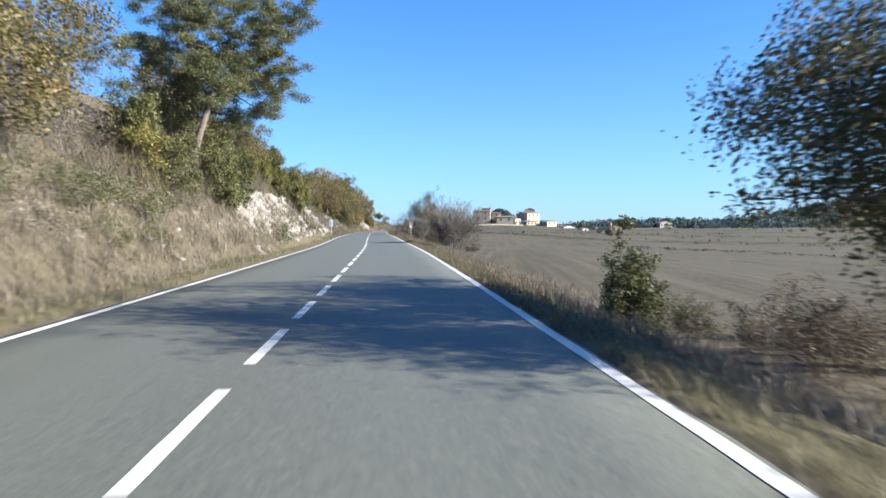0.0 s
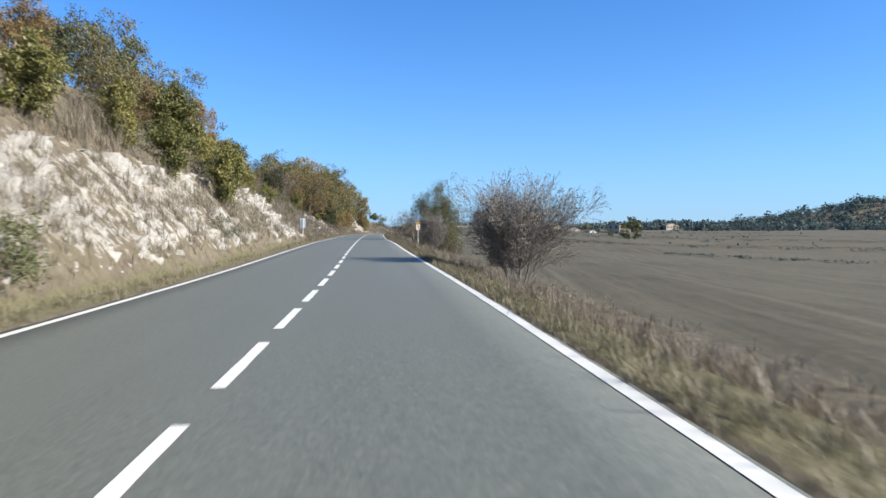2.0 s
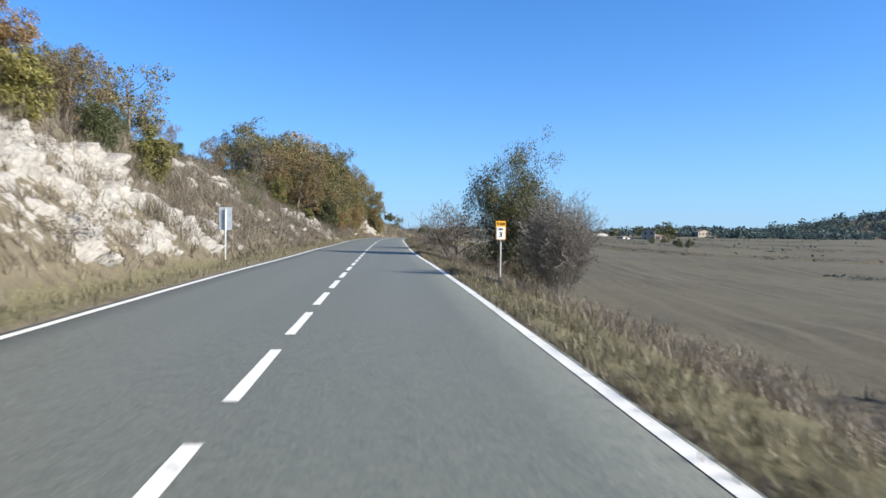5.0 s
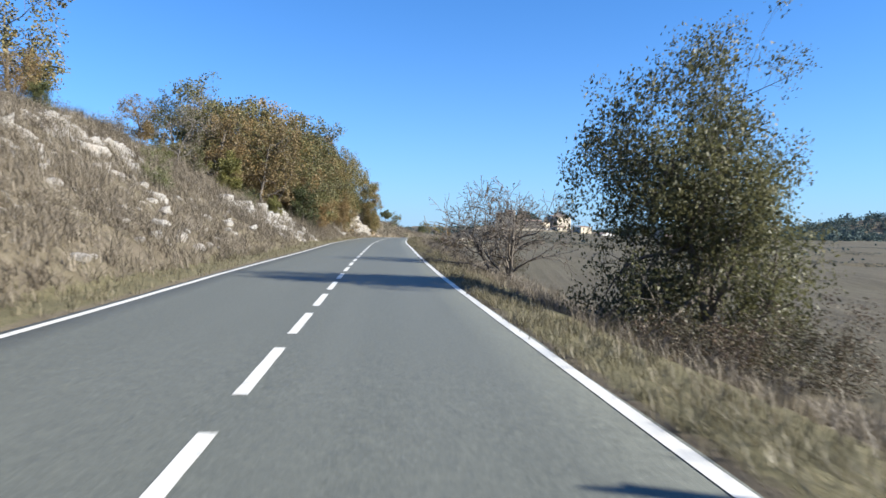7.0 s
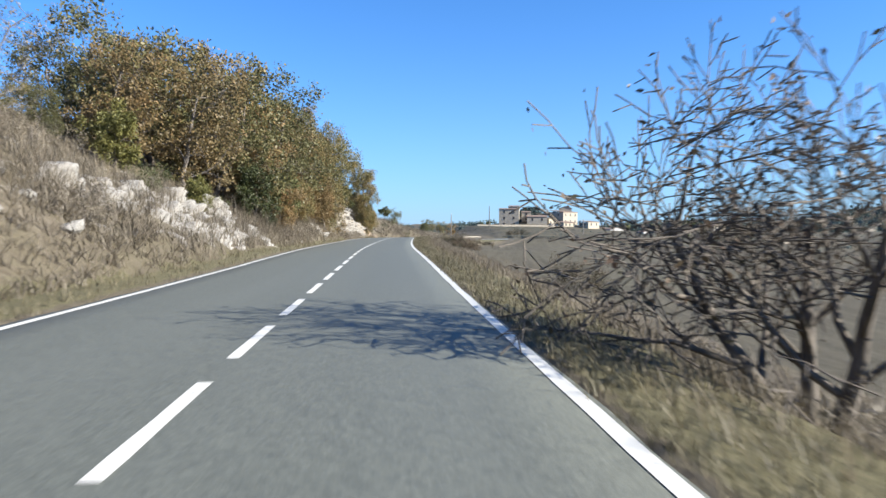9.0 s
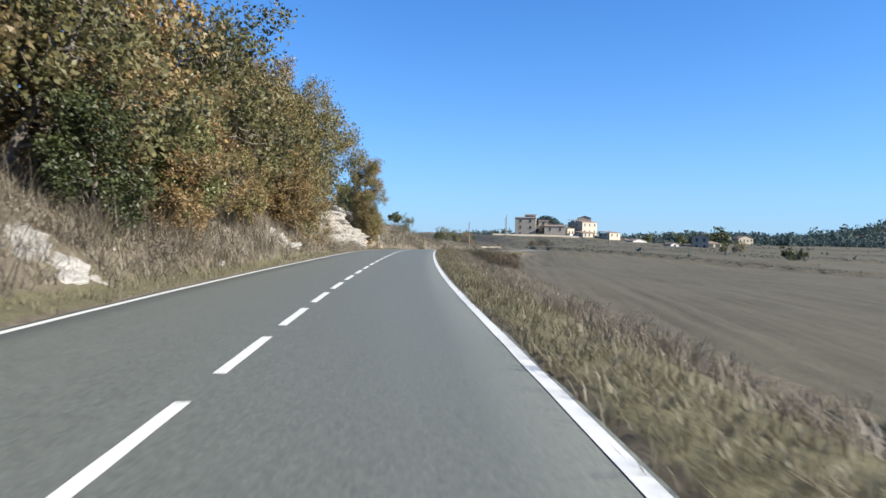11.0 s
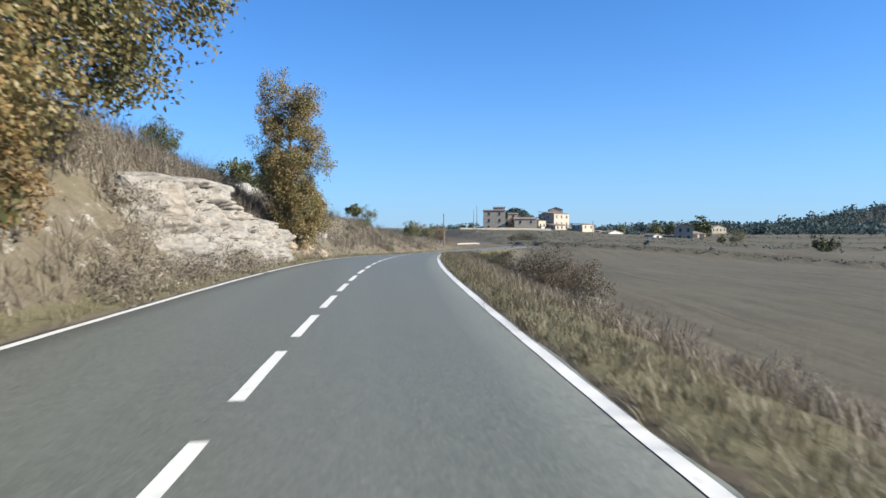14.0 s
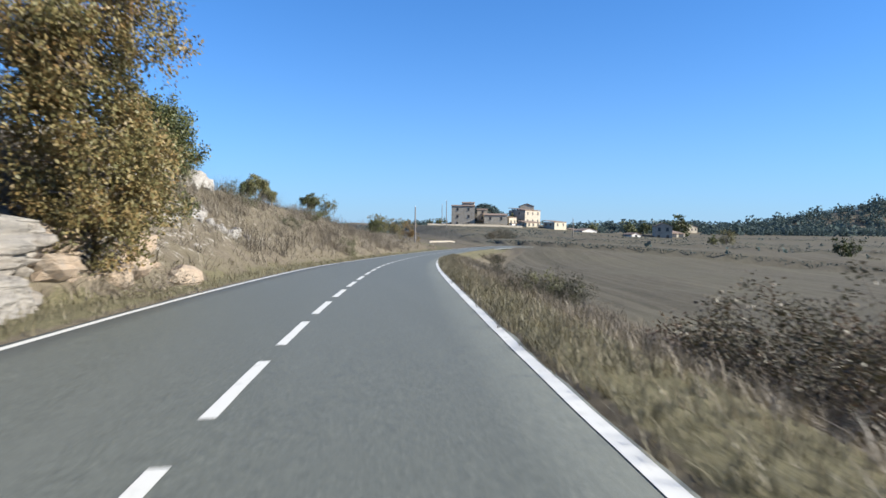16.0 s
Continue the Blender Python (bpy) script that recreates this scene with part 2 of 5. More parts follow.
M_ASPHALT, M_PAINT, M_GROUND = asphalt(), road_paint(), ground_mat()
M_ROCK = limestone("limestone")
M_ROCK_CREAM = limestone("limestone_cream", (0.225, 0.210, 0.186), (0.22, 0.180, 0.137))
M_ROCK_WARM = limestone("limestone_warm", (0.285, 0.222, 0.16), (0.32, 0.195, 0.11))
M_BARK = plain("bark", (0.070, 0.058, 0.046), (0.140, 0.122, 0.105), 6, 0.95, relief=0.8, dist=0.02)
M_BARK_GREY = plain("bark_grey", (0.113, 0.102, 0.095), (0.190, 0.176, 0.165), 8, 0.95, relief=0.6)
M_TWIG = plain("dry_twigs", (0.120, 0.098, 0.085), (0.196, 0.165, 0.140), 5, 0.95, relief=0)
M_OAK = leaf_mat("oak_leaves_autumn", (0.070, 0.079, 0.034), (0.124, 0.118, 0.050), (0.180, 0.146, 0.062), (0.250, 0.158, 0.066), translucent=0.3)
M_OAK_RUST = leaf_mat("oak_leaves_rust", (0.113, 0.092, 0.047), (0.184, 0.133, 0.063), (0.257, 0.162, 0.072), translucent=0.38)
M_OAK_OLIVE = leaf_mat("oak_leaves_olive", (0.068, 0.072, 0.034), (0.124, 0.118, 0.052), (0.196, 0.158, 0.070), translucent=0.4)
M_HOLM = leaf_mat("holm_oak_leaves", (0.028, 0.037, 0.014), (0.065, 0.076, 0.027), (0.122, 0.122, 0.046), translucent=0.15)
M_PINE = leaf_mat("pine_needles", (0.060, 0.068, 0.032), (0.118, 0.126, 0.056), (0.185, 0.176, 0.082), translucent=0.3)
M_JUNIPER = leaf_mat("juniper_leaves", (0.063, 0.067, 0.021), (0.133, 0.130, 0.041), (0.211, 0.184, 0.059), translucent=0.2)
M_SCRUB = leaf_mat("dry_scrub", (0.083, 0.068, 0.050), (0.151, 0.128, 0.095), (0.225, 0.194, 0.148), translucent=0.2)
M_BRAMBLE = leaf_mat("bramble_leaves", (0.023, 0.025, 0.014), (0.055, 0.050, 0.028), (0.116, 0.077, 0.052), translucent=0.2)
M_GRASS_DRY = leaf_mat("dry_grass", (0.110, 0.090, 0.060), (0.180, 0.150, 0.098), (0.240, 0.204, 0.140), translucent=0.3)
M_GRASS_VERGE = leaf_mat("verge_grass", (0.050, 0.049, 0.026), (0.100, 0.089, 0.052), (0.168, 0.145, 0.093), translucent=0.28)
# Distance haze is put into the leaf colour as a blue-green tint.
M_FAR_WOOD_HAZED = leaf_mat("far_wood_leaves_hazed", (0.052, 0.078, 0.076), (0.066, 0.092, 0.086), (0.084, 0.106, 0.090), translucent=0.2, gloss=1.0)
M_STEEL = plain("galvanised_steel", (0.45, 0.46, 0.47), (0.58, 0.59, 0.60), 14, 0.42, 0.85, 0.1)
M_SIGN_WHITE = plain("sign_white", (0.74, 0.75, 0.74), (0.80, 0.80, 0.79), 6, 0.4, 0, 0)
M_SIGN_YELLOW = plain("sign_yellow", (0.80, 0.36, 0.02), (0.86, 0.42, 0.03), 6, 0.4, 0, 0)
M_SIGN_BLACK = plain("sign_black", (0.015, 0.015, 0.015), (0.03, 0.03, 0.03), 6, 0.5, 0, 0)
M_SIGN_BACK = plain("sign_back_grey", (0.34, 0.38, 0.42), (0.44, 0.48, 0.52), 9, 0.5, 0.5, 0.1)

# ---------- the lie of the land ----------
ROAD_X = [(-60, -0.3), (-20, 0.12), (0, 0.28), (10, 0.38), (20, 0.49), (34, 0.55), (45, 0.50), (55, 0.34), (63, 0.17), (75, 0.03), (88, -0.16), (98, -0.33), (108, -0.42), (120, -0.40), (130, -0.40), (138, -0.24), (146, 0.02),
          (153, 0.32), (160, 0.68), (167, 1.15), (174, 1.90), (182, 2.90), (190, 4.00), (201, 5.85), (212, 8.0), (224, 10.9), (236, 14.3), (250, 19.5), (262, 25.5)]
ROAD_Z = [(-60, 0), (30, 0.01), (50, -0.02), (64, 0.02), (76, 0.07), (84, 0.05), (92, -0.02), (113, -0.045), (124, 0), (131, -0.03), (141, -0.07), (151, -0.09), (158, -0.1), (166, -0.13), (175, -0.24), (190, -0.62), (210, -1.28), (235, -1.9), (265, -2.3), (900, -2.3)]
YS = np.arange(-60.0, 900.0, 0.5)


def eased(table, half):
    v = np.interp(YS, *zip(*table))
    k = np.ones(2 * half + 1) / (2 * half + 1)
    for _ in range(2):
        v = np.convolve(np.pad(v, half, "edge"), k, "valid")
    return v


RX, RZ = eased(ROAD_X, 9), eased(ROAD_Z, 8)


# The tables and the plan below go by stations along a first camera track; a station is a little shorter or longer than
# a metre.
STATION = [(-60, 0.94), (48, 0.94), (64, 1.06), (84, 1.12), (112, 1.13), (117, 1.34), (124, 1.34), (131, 1.12), (150, 1.11), (158, 1.16), (170, 1.2), (185, 1.2), (215, 1.05), (260, 1.03), (900, 1.03)]
STEP = np.interp(YS, *zip(*STATION))
METRES = np.cumsum(STEP) * 0.5
METRES -= np.interp(0, YS, METRES)
SIZE = np.convolve(np.pad(STEP, 20, "edge"), np.ones(41) / 41, "valid")


def carried_on(v):
    """A line along the road, grown with the length of its stations."""
    grown = v[0] + np.concatenate([[0], np.cumsum(np.diff(v) * SIZE[1:])])
    return grown - np.interp(0, YS, grown) + np.interp(0, YS, v)


TRUE_X, TRUE_Z = carried_on(RX), carried_on(RZ)


def station(y):
    """The station at y metres along the road."""
    return float(np.interp(y, METRES, YS))


def road_x(y):
    return np.interp(y, YS, RX)


def road_z(y):
    return np.interp(y, YS, RZ)


HALF = 3.08  # from the middle to an edge line
# the cutting on the uphill side, by way along the road: foot, width of the face, height, slope above it, rocks showing
CUT = [(-60, 1.2, 5.5, 3.6, 0.45, 0.15), (10, 1.2, 5.5, 3.6, 0.45, 0.2), (26, 1.2, 5.0, 3.7, 0.5, 0.3), (36, 1.1, 3.4, 3.6, 0.6, 0.48), (50, 1.1, 3.0, 3.6, 0.65, 0.48), (62, 1.1, 3.0, 3.6, 0.6, 0.45),
       (74, 1.1, 3.1, 3.6, 0.6, 0.4), (84, 1.1, 3.6, 3.5, 0.6, 0.36), (94, 1.2, 5.5, 4.0, 0.5, 0.34), (104, 1.2, 8.0, 5.4, 0.3, 0.32), (118, 1.2, 8.6, 6.1, 0.1, 0.3), (126, 1.1, 5.0, 3.6, 0.45, 0.28), (134, 1.1, 2.2, 2.0, 0.5, 0.28),
       (142, 1.1, 2.6, 1.9, 0.5, 0.4), (148, 1.0, 1.2, 1.7, 0.5, 0.6), (154, 1.0, 2.4, 2.1, 0.5, 0.35), (161, 1.0, 1.7, 2.75, 0.4, 0.2), (164, 1.0, 1.5, 2.8, 0.4, 0.6), (170, 1.0, 1.5, 2.7, 0.5, 0.7), (175, 1.0, 1.8, 2.4, 0.6, 0.55), (182, 1.0, 3.2, 2.7, 0.5, 0.3),
       (190, 1.1, 4.2, 3.2, 0.3, 0.3), (205, 1.2, 5.5, 3.8, 0.2, 0.2), (230, 1.5, 8.0, 4.1, 0.1, 0.1), (262, 3.0, 18.0, 3.6, 0.05, 0.0), (900, 4, 30, 3.0, 0.03, 0)]
CUT_Y = np.array([c[0] for c in CUT])
CUT_V = np.array([c[1:] for c in CUT]).T


RIGHT = [(-60, 3.215), (0, 3.215), (40, 3.015), (80, 2.847), (110, 2.832), (140, 2.727), (170, 2.650), (300, 2.650)]


def right_at(y):
    """Offset of the valley-side edge line from the middle of the road."""
    return float(np.interp(y, *zip(*RIGHT)))


def fbm(x, y, z=0.0, octaves=4):
    return noise.fractal((x, y, z), 0.9, 2.1, octaves)


def smooth(a, b, v):
    t = min(1.0, max(0.0, (v - a) / (b - a)))
    return t * t * (3 - 2 * t)


TERRACES = (104.0, 270.0, 318.0, 352.0, 388.0)


def terrace_y(k, x):
    """Where a field wall runs, at a distance x across the valley."""
    return TERRACES[k] + 2.5 * fbm(x * 0.012, k * 3.1) - (1.35, 1.35, 0.5, 0.2, 0.05)[k] * (x - (48, 60, 60, 60, 60)[k])


def far_rise(x, y):
    """Hills round the valley, and the knoll under the village."""
    z = 26.0 * math.exp(-(((x - 480) / 110) ** 2 + ((y - 640) / 70) ** 2))
    z += 16.0 * math.exp(-(((x - 760) / 180) ** 2 + ((y - 560) / 120) ** 2))
    z += 4.5 * math.exp(-(((x - 235) / 60) ** 2 + ((y - 620) / 50) ** 2))
    z += 10.5 * math.exp(-(((x + 4) / 34) ** 2 + ((y - 600) / 60) ** 2))
    z += 4.6 * math.exp(-(((x - 72) / 24) ** 2 + ((y - 492) / 26) ** 2))
    z += 7.6 * math.exp(-(((x - 83) / 11) ** 2 + ((y - 502) / 9) ** 2))
    z += 3.0 * math.exp(-(((x - 104) / 22) ** 2 + ((y - 490) / 24) ** 2))
    z += 6.0 * smooth(900, 2200, math.hypot(x, y)) * (0.8 + 0.6 * fbm(x * 0.0012, y * 0.0012))
    return z


def land(x, y):
    """Height of the ground, and the masks rock, verge, field."""
    yc = min(max(y, -60.0), 262.0)
    rx, rz = float(road_x(yc)), float(road_z(yc))
    u = x - rx
    fade = 1.0 - smooth(235, 275, y)
    rough1 = fbm(x * 0.22, y * 0.22)
    if u < 0:
        v = -u - HALF
        foot, wide, high, slope, stony = (float(np.interp(yc, CUT_Y, row)) for row in CUT_V)
        foot += 0.35 * fbm(3.3, y * 0.13) + 0.5 * smooth(160.5, 162.5, y) * (1 - smooth(174, 177, y))
        if v < 0.3:
            return rz - 0.06, 0.0, 0.0, 0.0
        s = (v - foot) / wide
        base = rz + 0.05 * min(1.0, (v - 0.3) / 0.4)
        if s <= 0:
            return base + 0.03 * rough1, 0.0, 0.75, 0.0
        wob = fbm(x * 0.45, y * 0.45, 1.7) * 0.42 + fbm(x * 1.3, y * 1.3, 4.0) * 0.16
        if s < 1:
            e = s ** 0.85
            z = base + high * e + wob * min(1.0, 3.2 * s) * (0.4 + 0.5 * stony) * (0.5 if 157 < y < 178 else 1.0)
            lip = smooth(0.02, 0.25, s)
            return z, stony * lip * (1.0 - 0.45 * smooth(0.8, 1.0, s)), 0.35 * (1 - lip), 0.0
        over = v - foot - wide
        top = 14.0
        z = base + high + slope * top * (1 - math.exp(-over / top)) * 1.25 + wob * 0.6 + 0.9 * fbm(x * 0.06, y * 0.06, 2.0) * min(1, over / 5)
        z += far_rise(x, y) * smooth(10, 60, over)
        return z, stony * 0.35 * (1 - smooth(0, 4, over)), 0.25, 0.0
    v = u - right_at(y)
    if v < 0.12:
        return rz - 0.06, 0.0, 0.0, 0.0
    drop = -0.95 * smooth(1.1, 4.2, v) * fade - 0.25 * smooth(0.3, 1.3, v)
    away = -0.036 * max(0.0, min(v, 105.0) - 5)
    z = rz + drop + away + 0.08 * rough1 * smooth(0.6, 3, v) + 0.5 * fbm(x * 0.02, y * 0.02) * smooth(10, 60, v)
    z += far_rise(x, y) * smooth(10, 60, v)
    z += 0.6 * math.exp(-(((x - 37) / 7) ** 2 + ((y - 262) / 9) ** 2)) * smooth(2, 5, v)
    # low terraces across the far fields
    for k, yt in enumerate(TERRACES):
        z += 1.0 * smooth(-0.7, 0.7, y - terrace_y(k, x)) * smooth(26, 44, x) * (0.3 if k == 0 else 1.0)
    return z, 0.0, 0.85 * (1 - smooth(1.4, 2.6, v)) * smooth(0.12, 0.5, v) + 0.3 * (1 - smooth(2.6, 6, v)), smooth(4.6, 6.2, v) * (1 - 0.6 * smooth(420, 520, y))


def ground_at(x, y):
    return land(x, y)[0]


def build_ground():
    ys = list(np.arange(-14, 215, 0.55))
    step, y = 0.7, 215.0
    while y < 4200:
        ys.append(y)
        step *= 1.055
        y += step
    step, y, back = 1.0, -15.0, []
    while y > -1500:
        back.append(y)
        step *= 1.25
        y -= step
    ys = back[::-1] + ys
    us = [0.0, 2.5, 2.72, 2.85, 2.98, 3.11, 3.24, 3.37]
    step, u = 0.25, 3.6
    while u < 3200:
        us.append(u)
        step *= 1.0 if u < 13 else 1.10
        u += step
    left = [-u for u in us[:0:-1]]
    us = left + us
    verts, rock, verge, field = [], [], [], []
    for y in ys:
        rx = float(road_x(min(max(y, -60.0), 262.0)))
        for u in us:
            z, a, b, c = land(rx + u, y)
            verts.append((rx + u, y, z))
            rock.append(a), verge.append(b), field.append(c)
    w = len(us)
    i, j = np.meshgrid(np.arange(len(ys) - 1), np.arange(w - 1), indexing="ij")
    a = (i * w + j).ravel()
    me = mesh_fast("ground", verts, np.stack([a, a + 1, a + w + 1, a + w], 1))
    me.polygons.foreach_set("use_smooth", np.ones(len(me.polygons), dtype=bool))
    for name, vals in (("rock", rock), ("verge", verge), ("field", field)):
        me.attributes.new(name, "FLOAT", "POINT").data.foreach_set("value", np.array(vals, np.float32))
    return tagged(hang("ground", me, M_GROUND), "stony hillside, grass verge and ploughed valley fields", "ground", kind="structure")


build_ground()


# ---------- the road ----------
def road_line():
    """Points along the middle of the road, with the way to its right."""
    pts = [(float(road_x(y)), float(y)) for y in np.arange(-30, 258, 0.75)]
    pts += [(25.2, 261.5), (28.0, 266.0), (31.5, 270.5), (35.5, 274.5)]
    p = np.array(pts)
    d = np.gradient(p, axis=0)
    d /= np.linalg.norm(d, axis=1)[:, None]
    return p, np.stack([d[:, 1], -d[:, 0]], 1)


LINE, SIDE = road_line()
LINE_Z = np.array([float(road_z(min(y, 262))) for y in LINE[:, 1]])


def ribbon(name, u0, u1, lift, ragged=0.0, depth=0.0, shift=None):
    """A strip along the road between two offsets from its middle."""
    cols = [u0, u1] if not depth else [u0 - 0.12, u0, *np.linspace(u0, u1, 9)[1:-1], u1, u1 + 0.12]
    verts, w = [], len(cols)
    for k, (p, s, z) in enumerate(zip(LINE, SIDE, LINE_Z)):
        for c, u in enumerate(cols):
            edge = ragged * noise.noise((k * 0.7, u * 3, 1.0)) if c in (0, 1, w - 2, w - 1) else 0.0
            if shift and (not depth or c >= 2):
                edge += interp(p[1], shift) * (1.0 if not depth else min(1.0, (c - 1) / (w - 3)))
            down = depth if depth and c in (0, w - 1) else 0.0
            verts.append((p[0] + s[0] * (u + edge), p[1] + s[1] * (u + edge), z + lift - down))
    i, j = np.meshgrid(np.arange(len(LINE) - 1), np.arange(w - 1), indexing="ij")
    a = (i * w + j).ravel()
    return mesh_fast(name, verts, np.stack([a, a + 1, a + w + 1, a + w], 1))


road = tagged(hang("road", ribbon("road", -HALF - 0.20, 0.10, 0.0, 0.05, 0.12, [(y, u) for y, u in RIGHT]), M_ASPHALT), "worn grey asphalt two-lane country road", "road", kind="structure")
for u, shift in ((-HALF - 0.03, None), (0.0, RIGHT)):
    hang("edge_line", ribbon("edge_line", u - 0.065, u + 0.065, 0.005, 0.012, 0.0, shift), M_PAINT, road, "solid white edge line, slightly worn")

def dash(y0, y1):
    bm = bmesh.new()
    n = 7
    rows = []
    for y in np.linspace(y0, y1, n):
        x, z = float(road_x(y)), float(road_z(y)) + 0.005
        e = 0.006
        rows.append([bm.verts.new((x + w + e * noise.noise((y * 5, w * 9, 0)), y, z)) for w in (-0.06, 0.06)])
    for a, b in zip(rows, rows[1:]):
        bm.faces.new((a[0], a[1], b[1], b[0]))
    return bm


for k in range(-6, 92):
    y1 = 3.08 * k + 5.04
    part("lane_dash", dash(station(y1 - 2.1), station(y1)), M_PAINT, road)


# ---------- plants ----------
class Wood:
    """Branches as tapered tubes, and leaves as small bent blades, gathered in arrays."""

    def __init__(self, seed, thin=0.0025, lean_sides=False, crook=1.0):
        self.thin, self.lean_sides, self.crook = thin, lean_sides, crook
        self.r = np.random.default_rng(seed)
        self.v, self.f, self.n = [], [], 0
        self.tips = []

    def tube(self, pts, radii, sides):
        pts = np.asarray(pts, float)
        d = np.gradient(pts, axis=0)
        d /= np.linalg.norm(d, axis=1)[:, None] + 1e-9
        ref = np.array([0.31, 0.17, 0.93]) if abs(d[0][2]) < 0.9 else np.array([1.0, 0.1, 0.0])
        a = np.cross(d, ref)
        a /= np.linalg.norm(a, axis=1)[:, None] + 1e-9
        b = np.cross(d, a)
        t = np.arange(sides) * 2 * np.pi / sides
        ring = pts[:, None] + np.asarray(radii)[:, None, None] * (np.cos(t)[None, :, None] * a[:, None] + np.sin(t)[None, :, None] * b[:, None])
        self.v.append(ring.reshape(-1, 3))
        i, j = np.meshgrid(np.arange(len(pts) - 1), np.arange(sides), indexing="ij")
        k = (j + 1) % sides
        q = np.stack([i * sides + j, i * sides + k, (i + 1) * sides + k, (i + 1) * sides + j], -1).reshape(-1, 4)
        self.f.append(q + self.n)
        self.n += len(pts) * sides

    def branch(self, start, way, length, radius, level, plan):
        """A crooked branch that forks as the plan says: plan[level] = (forks, length ratio, spread, lift)."""
        r = self.r
        steps = 5 if level == 0 else 4 if level == 1 else 1 if level + 1 >= len(plan) else 2
        p, d = np.array(start, float), np.array(way, float)
        d /= np.linalg.norm(d)
        pts, ways = [p.copy()], [d.copy()]
        crook = (0.16 if level == 0 else 0.30) * self.crook
        for _ in range(steps):
            d = d + r.normal(0, crook, 3) + np.array([0, 0, plan[level][3]])
            d /= np.linalg.norm(d)
            p = p + d * length / steps
            pts.append(p.copy()), ways.append(d.copy())
        end = radius * (0.35 if level + 1 < len(plan) else 0.35)
        self.tube(pts, np.maximum(np.linspace(radius, end, steps + 1), self.thin), 3 if self.lean_sides else 7 if level == 0 else 5 if level == 1 else 3)
        forks, ratio, spread = plan[level][:3]
        if level + 1 >= len(plan):
            self.tips.append((pts[-1], ways[-1], length))
            self.tips.append((pts[len(pts) // 2], ways[-1], length))
            return
        first = plan[level][4] if len(plan[level]) > 4 else 0.3
        for k in range(forks):
            s = first + (1 - first) * (k + r.uniform(0.2, 0.9)) / forks
            x = min(s, 0.999) * steps
            i = int(x)
            at = pts[i] + (pts[i + 1] - pts[i]) * (x - i)
            ang = k * 2.4 + r.uniform(-0.5, 0.5)
            side = np.cross(ways[i], [0.2, 0.1, 1.0])
            side /= np.linalg.norm(side) + 1e-6
            other = np.cross(ways[i], side)
            out = math.cos(ang) * side + math.sin(ang) * other
            w = ways[i] * (1 - spread) + out * spread
            self.branch(at, w, length * ratio * r.uniform(0.7, 1.2), radius * (1 - 0.55 * s) * 0.55, level + 1, plan)
        if level > 0:
            self.branch(pts[-1], ways[-1], length * ratio * 0.8, end, level + 1, plan)

    def wood_mesh(self, name):
        me = mesh_fast(name, np.concatenate(self.v), np.concatenate(self.f))
        me.polygons.foreach_set("use_smooth", np.ones(len(me.polygons), dtype=bool))
        return me

    def leaves(self, name, per_tip, spread, size, slim=0.55, squash=1.0, droop=0.0, extra=None, keep=1.0):
        """Leaves round the tips of the twigs."""
        r = self.r
        tips = np.array([t[0] for t in self.tips])
        if extra is not None:
            tips = np.concatenate([tips, extra])
        if keep < 1.0:
            tips = tips[r.random(len(tips)) < keep]
        n = len(tips) * per_tip
        c = np.repeat(tips, per_tip, 0)
        o = r.normal(0, 1, (n, 3))
        o /= np.linalg.norm(o, axis=1)[:, None]
        o *= (r.random(n) ** 0.5)[:, None] * spread * r.uniform(0.6, 1.3, n)[:, None]
        o[:, 2] *= squash
        c = c + o
        d = r.normal(0, 1, (n, 3)) + o / spread * 0.7
        d[:, 2] -= droop
        d /= np.linalg.norm(d, axis=1)[:, None]
        s = np.cross(d, r.normal(0, 1, (n, 3)))
        s /= np.linalg.norm(s, axis=1)[:, None] + 1e-9
        L = (size * r.uniform(0.6, 1.35, n))[:, None]
        W = L * slim * 0.5
        nrm = np.cross(d, s)
        v = np.stack([c, c + d * L * 0.5 + s * W + nrm * L * 0.12, c + d * L, c + d * L * 0.5 - s * W + nrm * L * 0.12], 1).reshape(-1, 3)
        return mesh_fast(name, v, np.arange(len(v)).reshape(-1, 4))


def plant(kind, seed, label, category, plan, height, trunk_r, leaf=None, bark=None, stems=1, tilt=0.1, fork_h=0.0, crown="crown", wood_name="trunk", group="", thin=0.0025, crook=1.0):
    """A tree or shrub at the origin, as an empty with its wood and its foliage."""
    w = Wood(seed, thin, stems > 3, crook)
    for k in range(stems):
        a = k * 2.4 + w.r.uniform(0, 1)
        lean = tilt * (1 if stems > 1 else 0.5)
        start = (0.12 * math.cos(a) * (stems > 1), 0.12 * math.sin(a) * (stems > 1), -0.25)
        w.branch(start, (lean * math.cos(a), lean * math.sin(a), 1), height * w.r.uniform(0.85, 1.0), trunk_r, 0, plan)
    ob = empty(kind, Matrix.Identity(4))
    hang(wood_name, w.wood_mesh(kind + "_wood"), bark or M_BARK, ob)
    if leaf:
        hang(crown, w.leaves(kind + "_leaves", *leaf[1:]), leaf[0], ob)
    return tagged(ob, label, category, group)


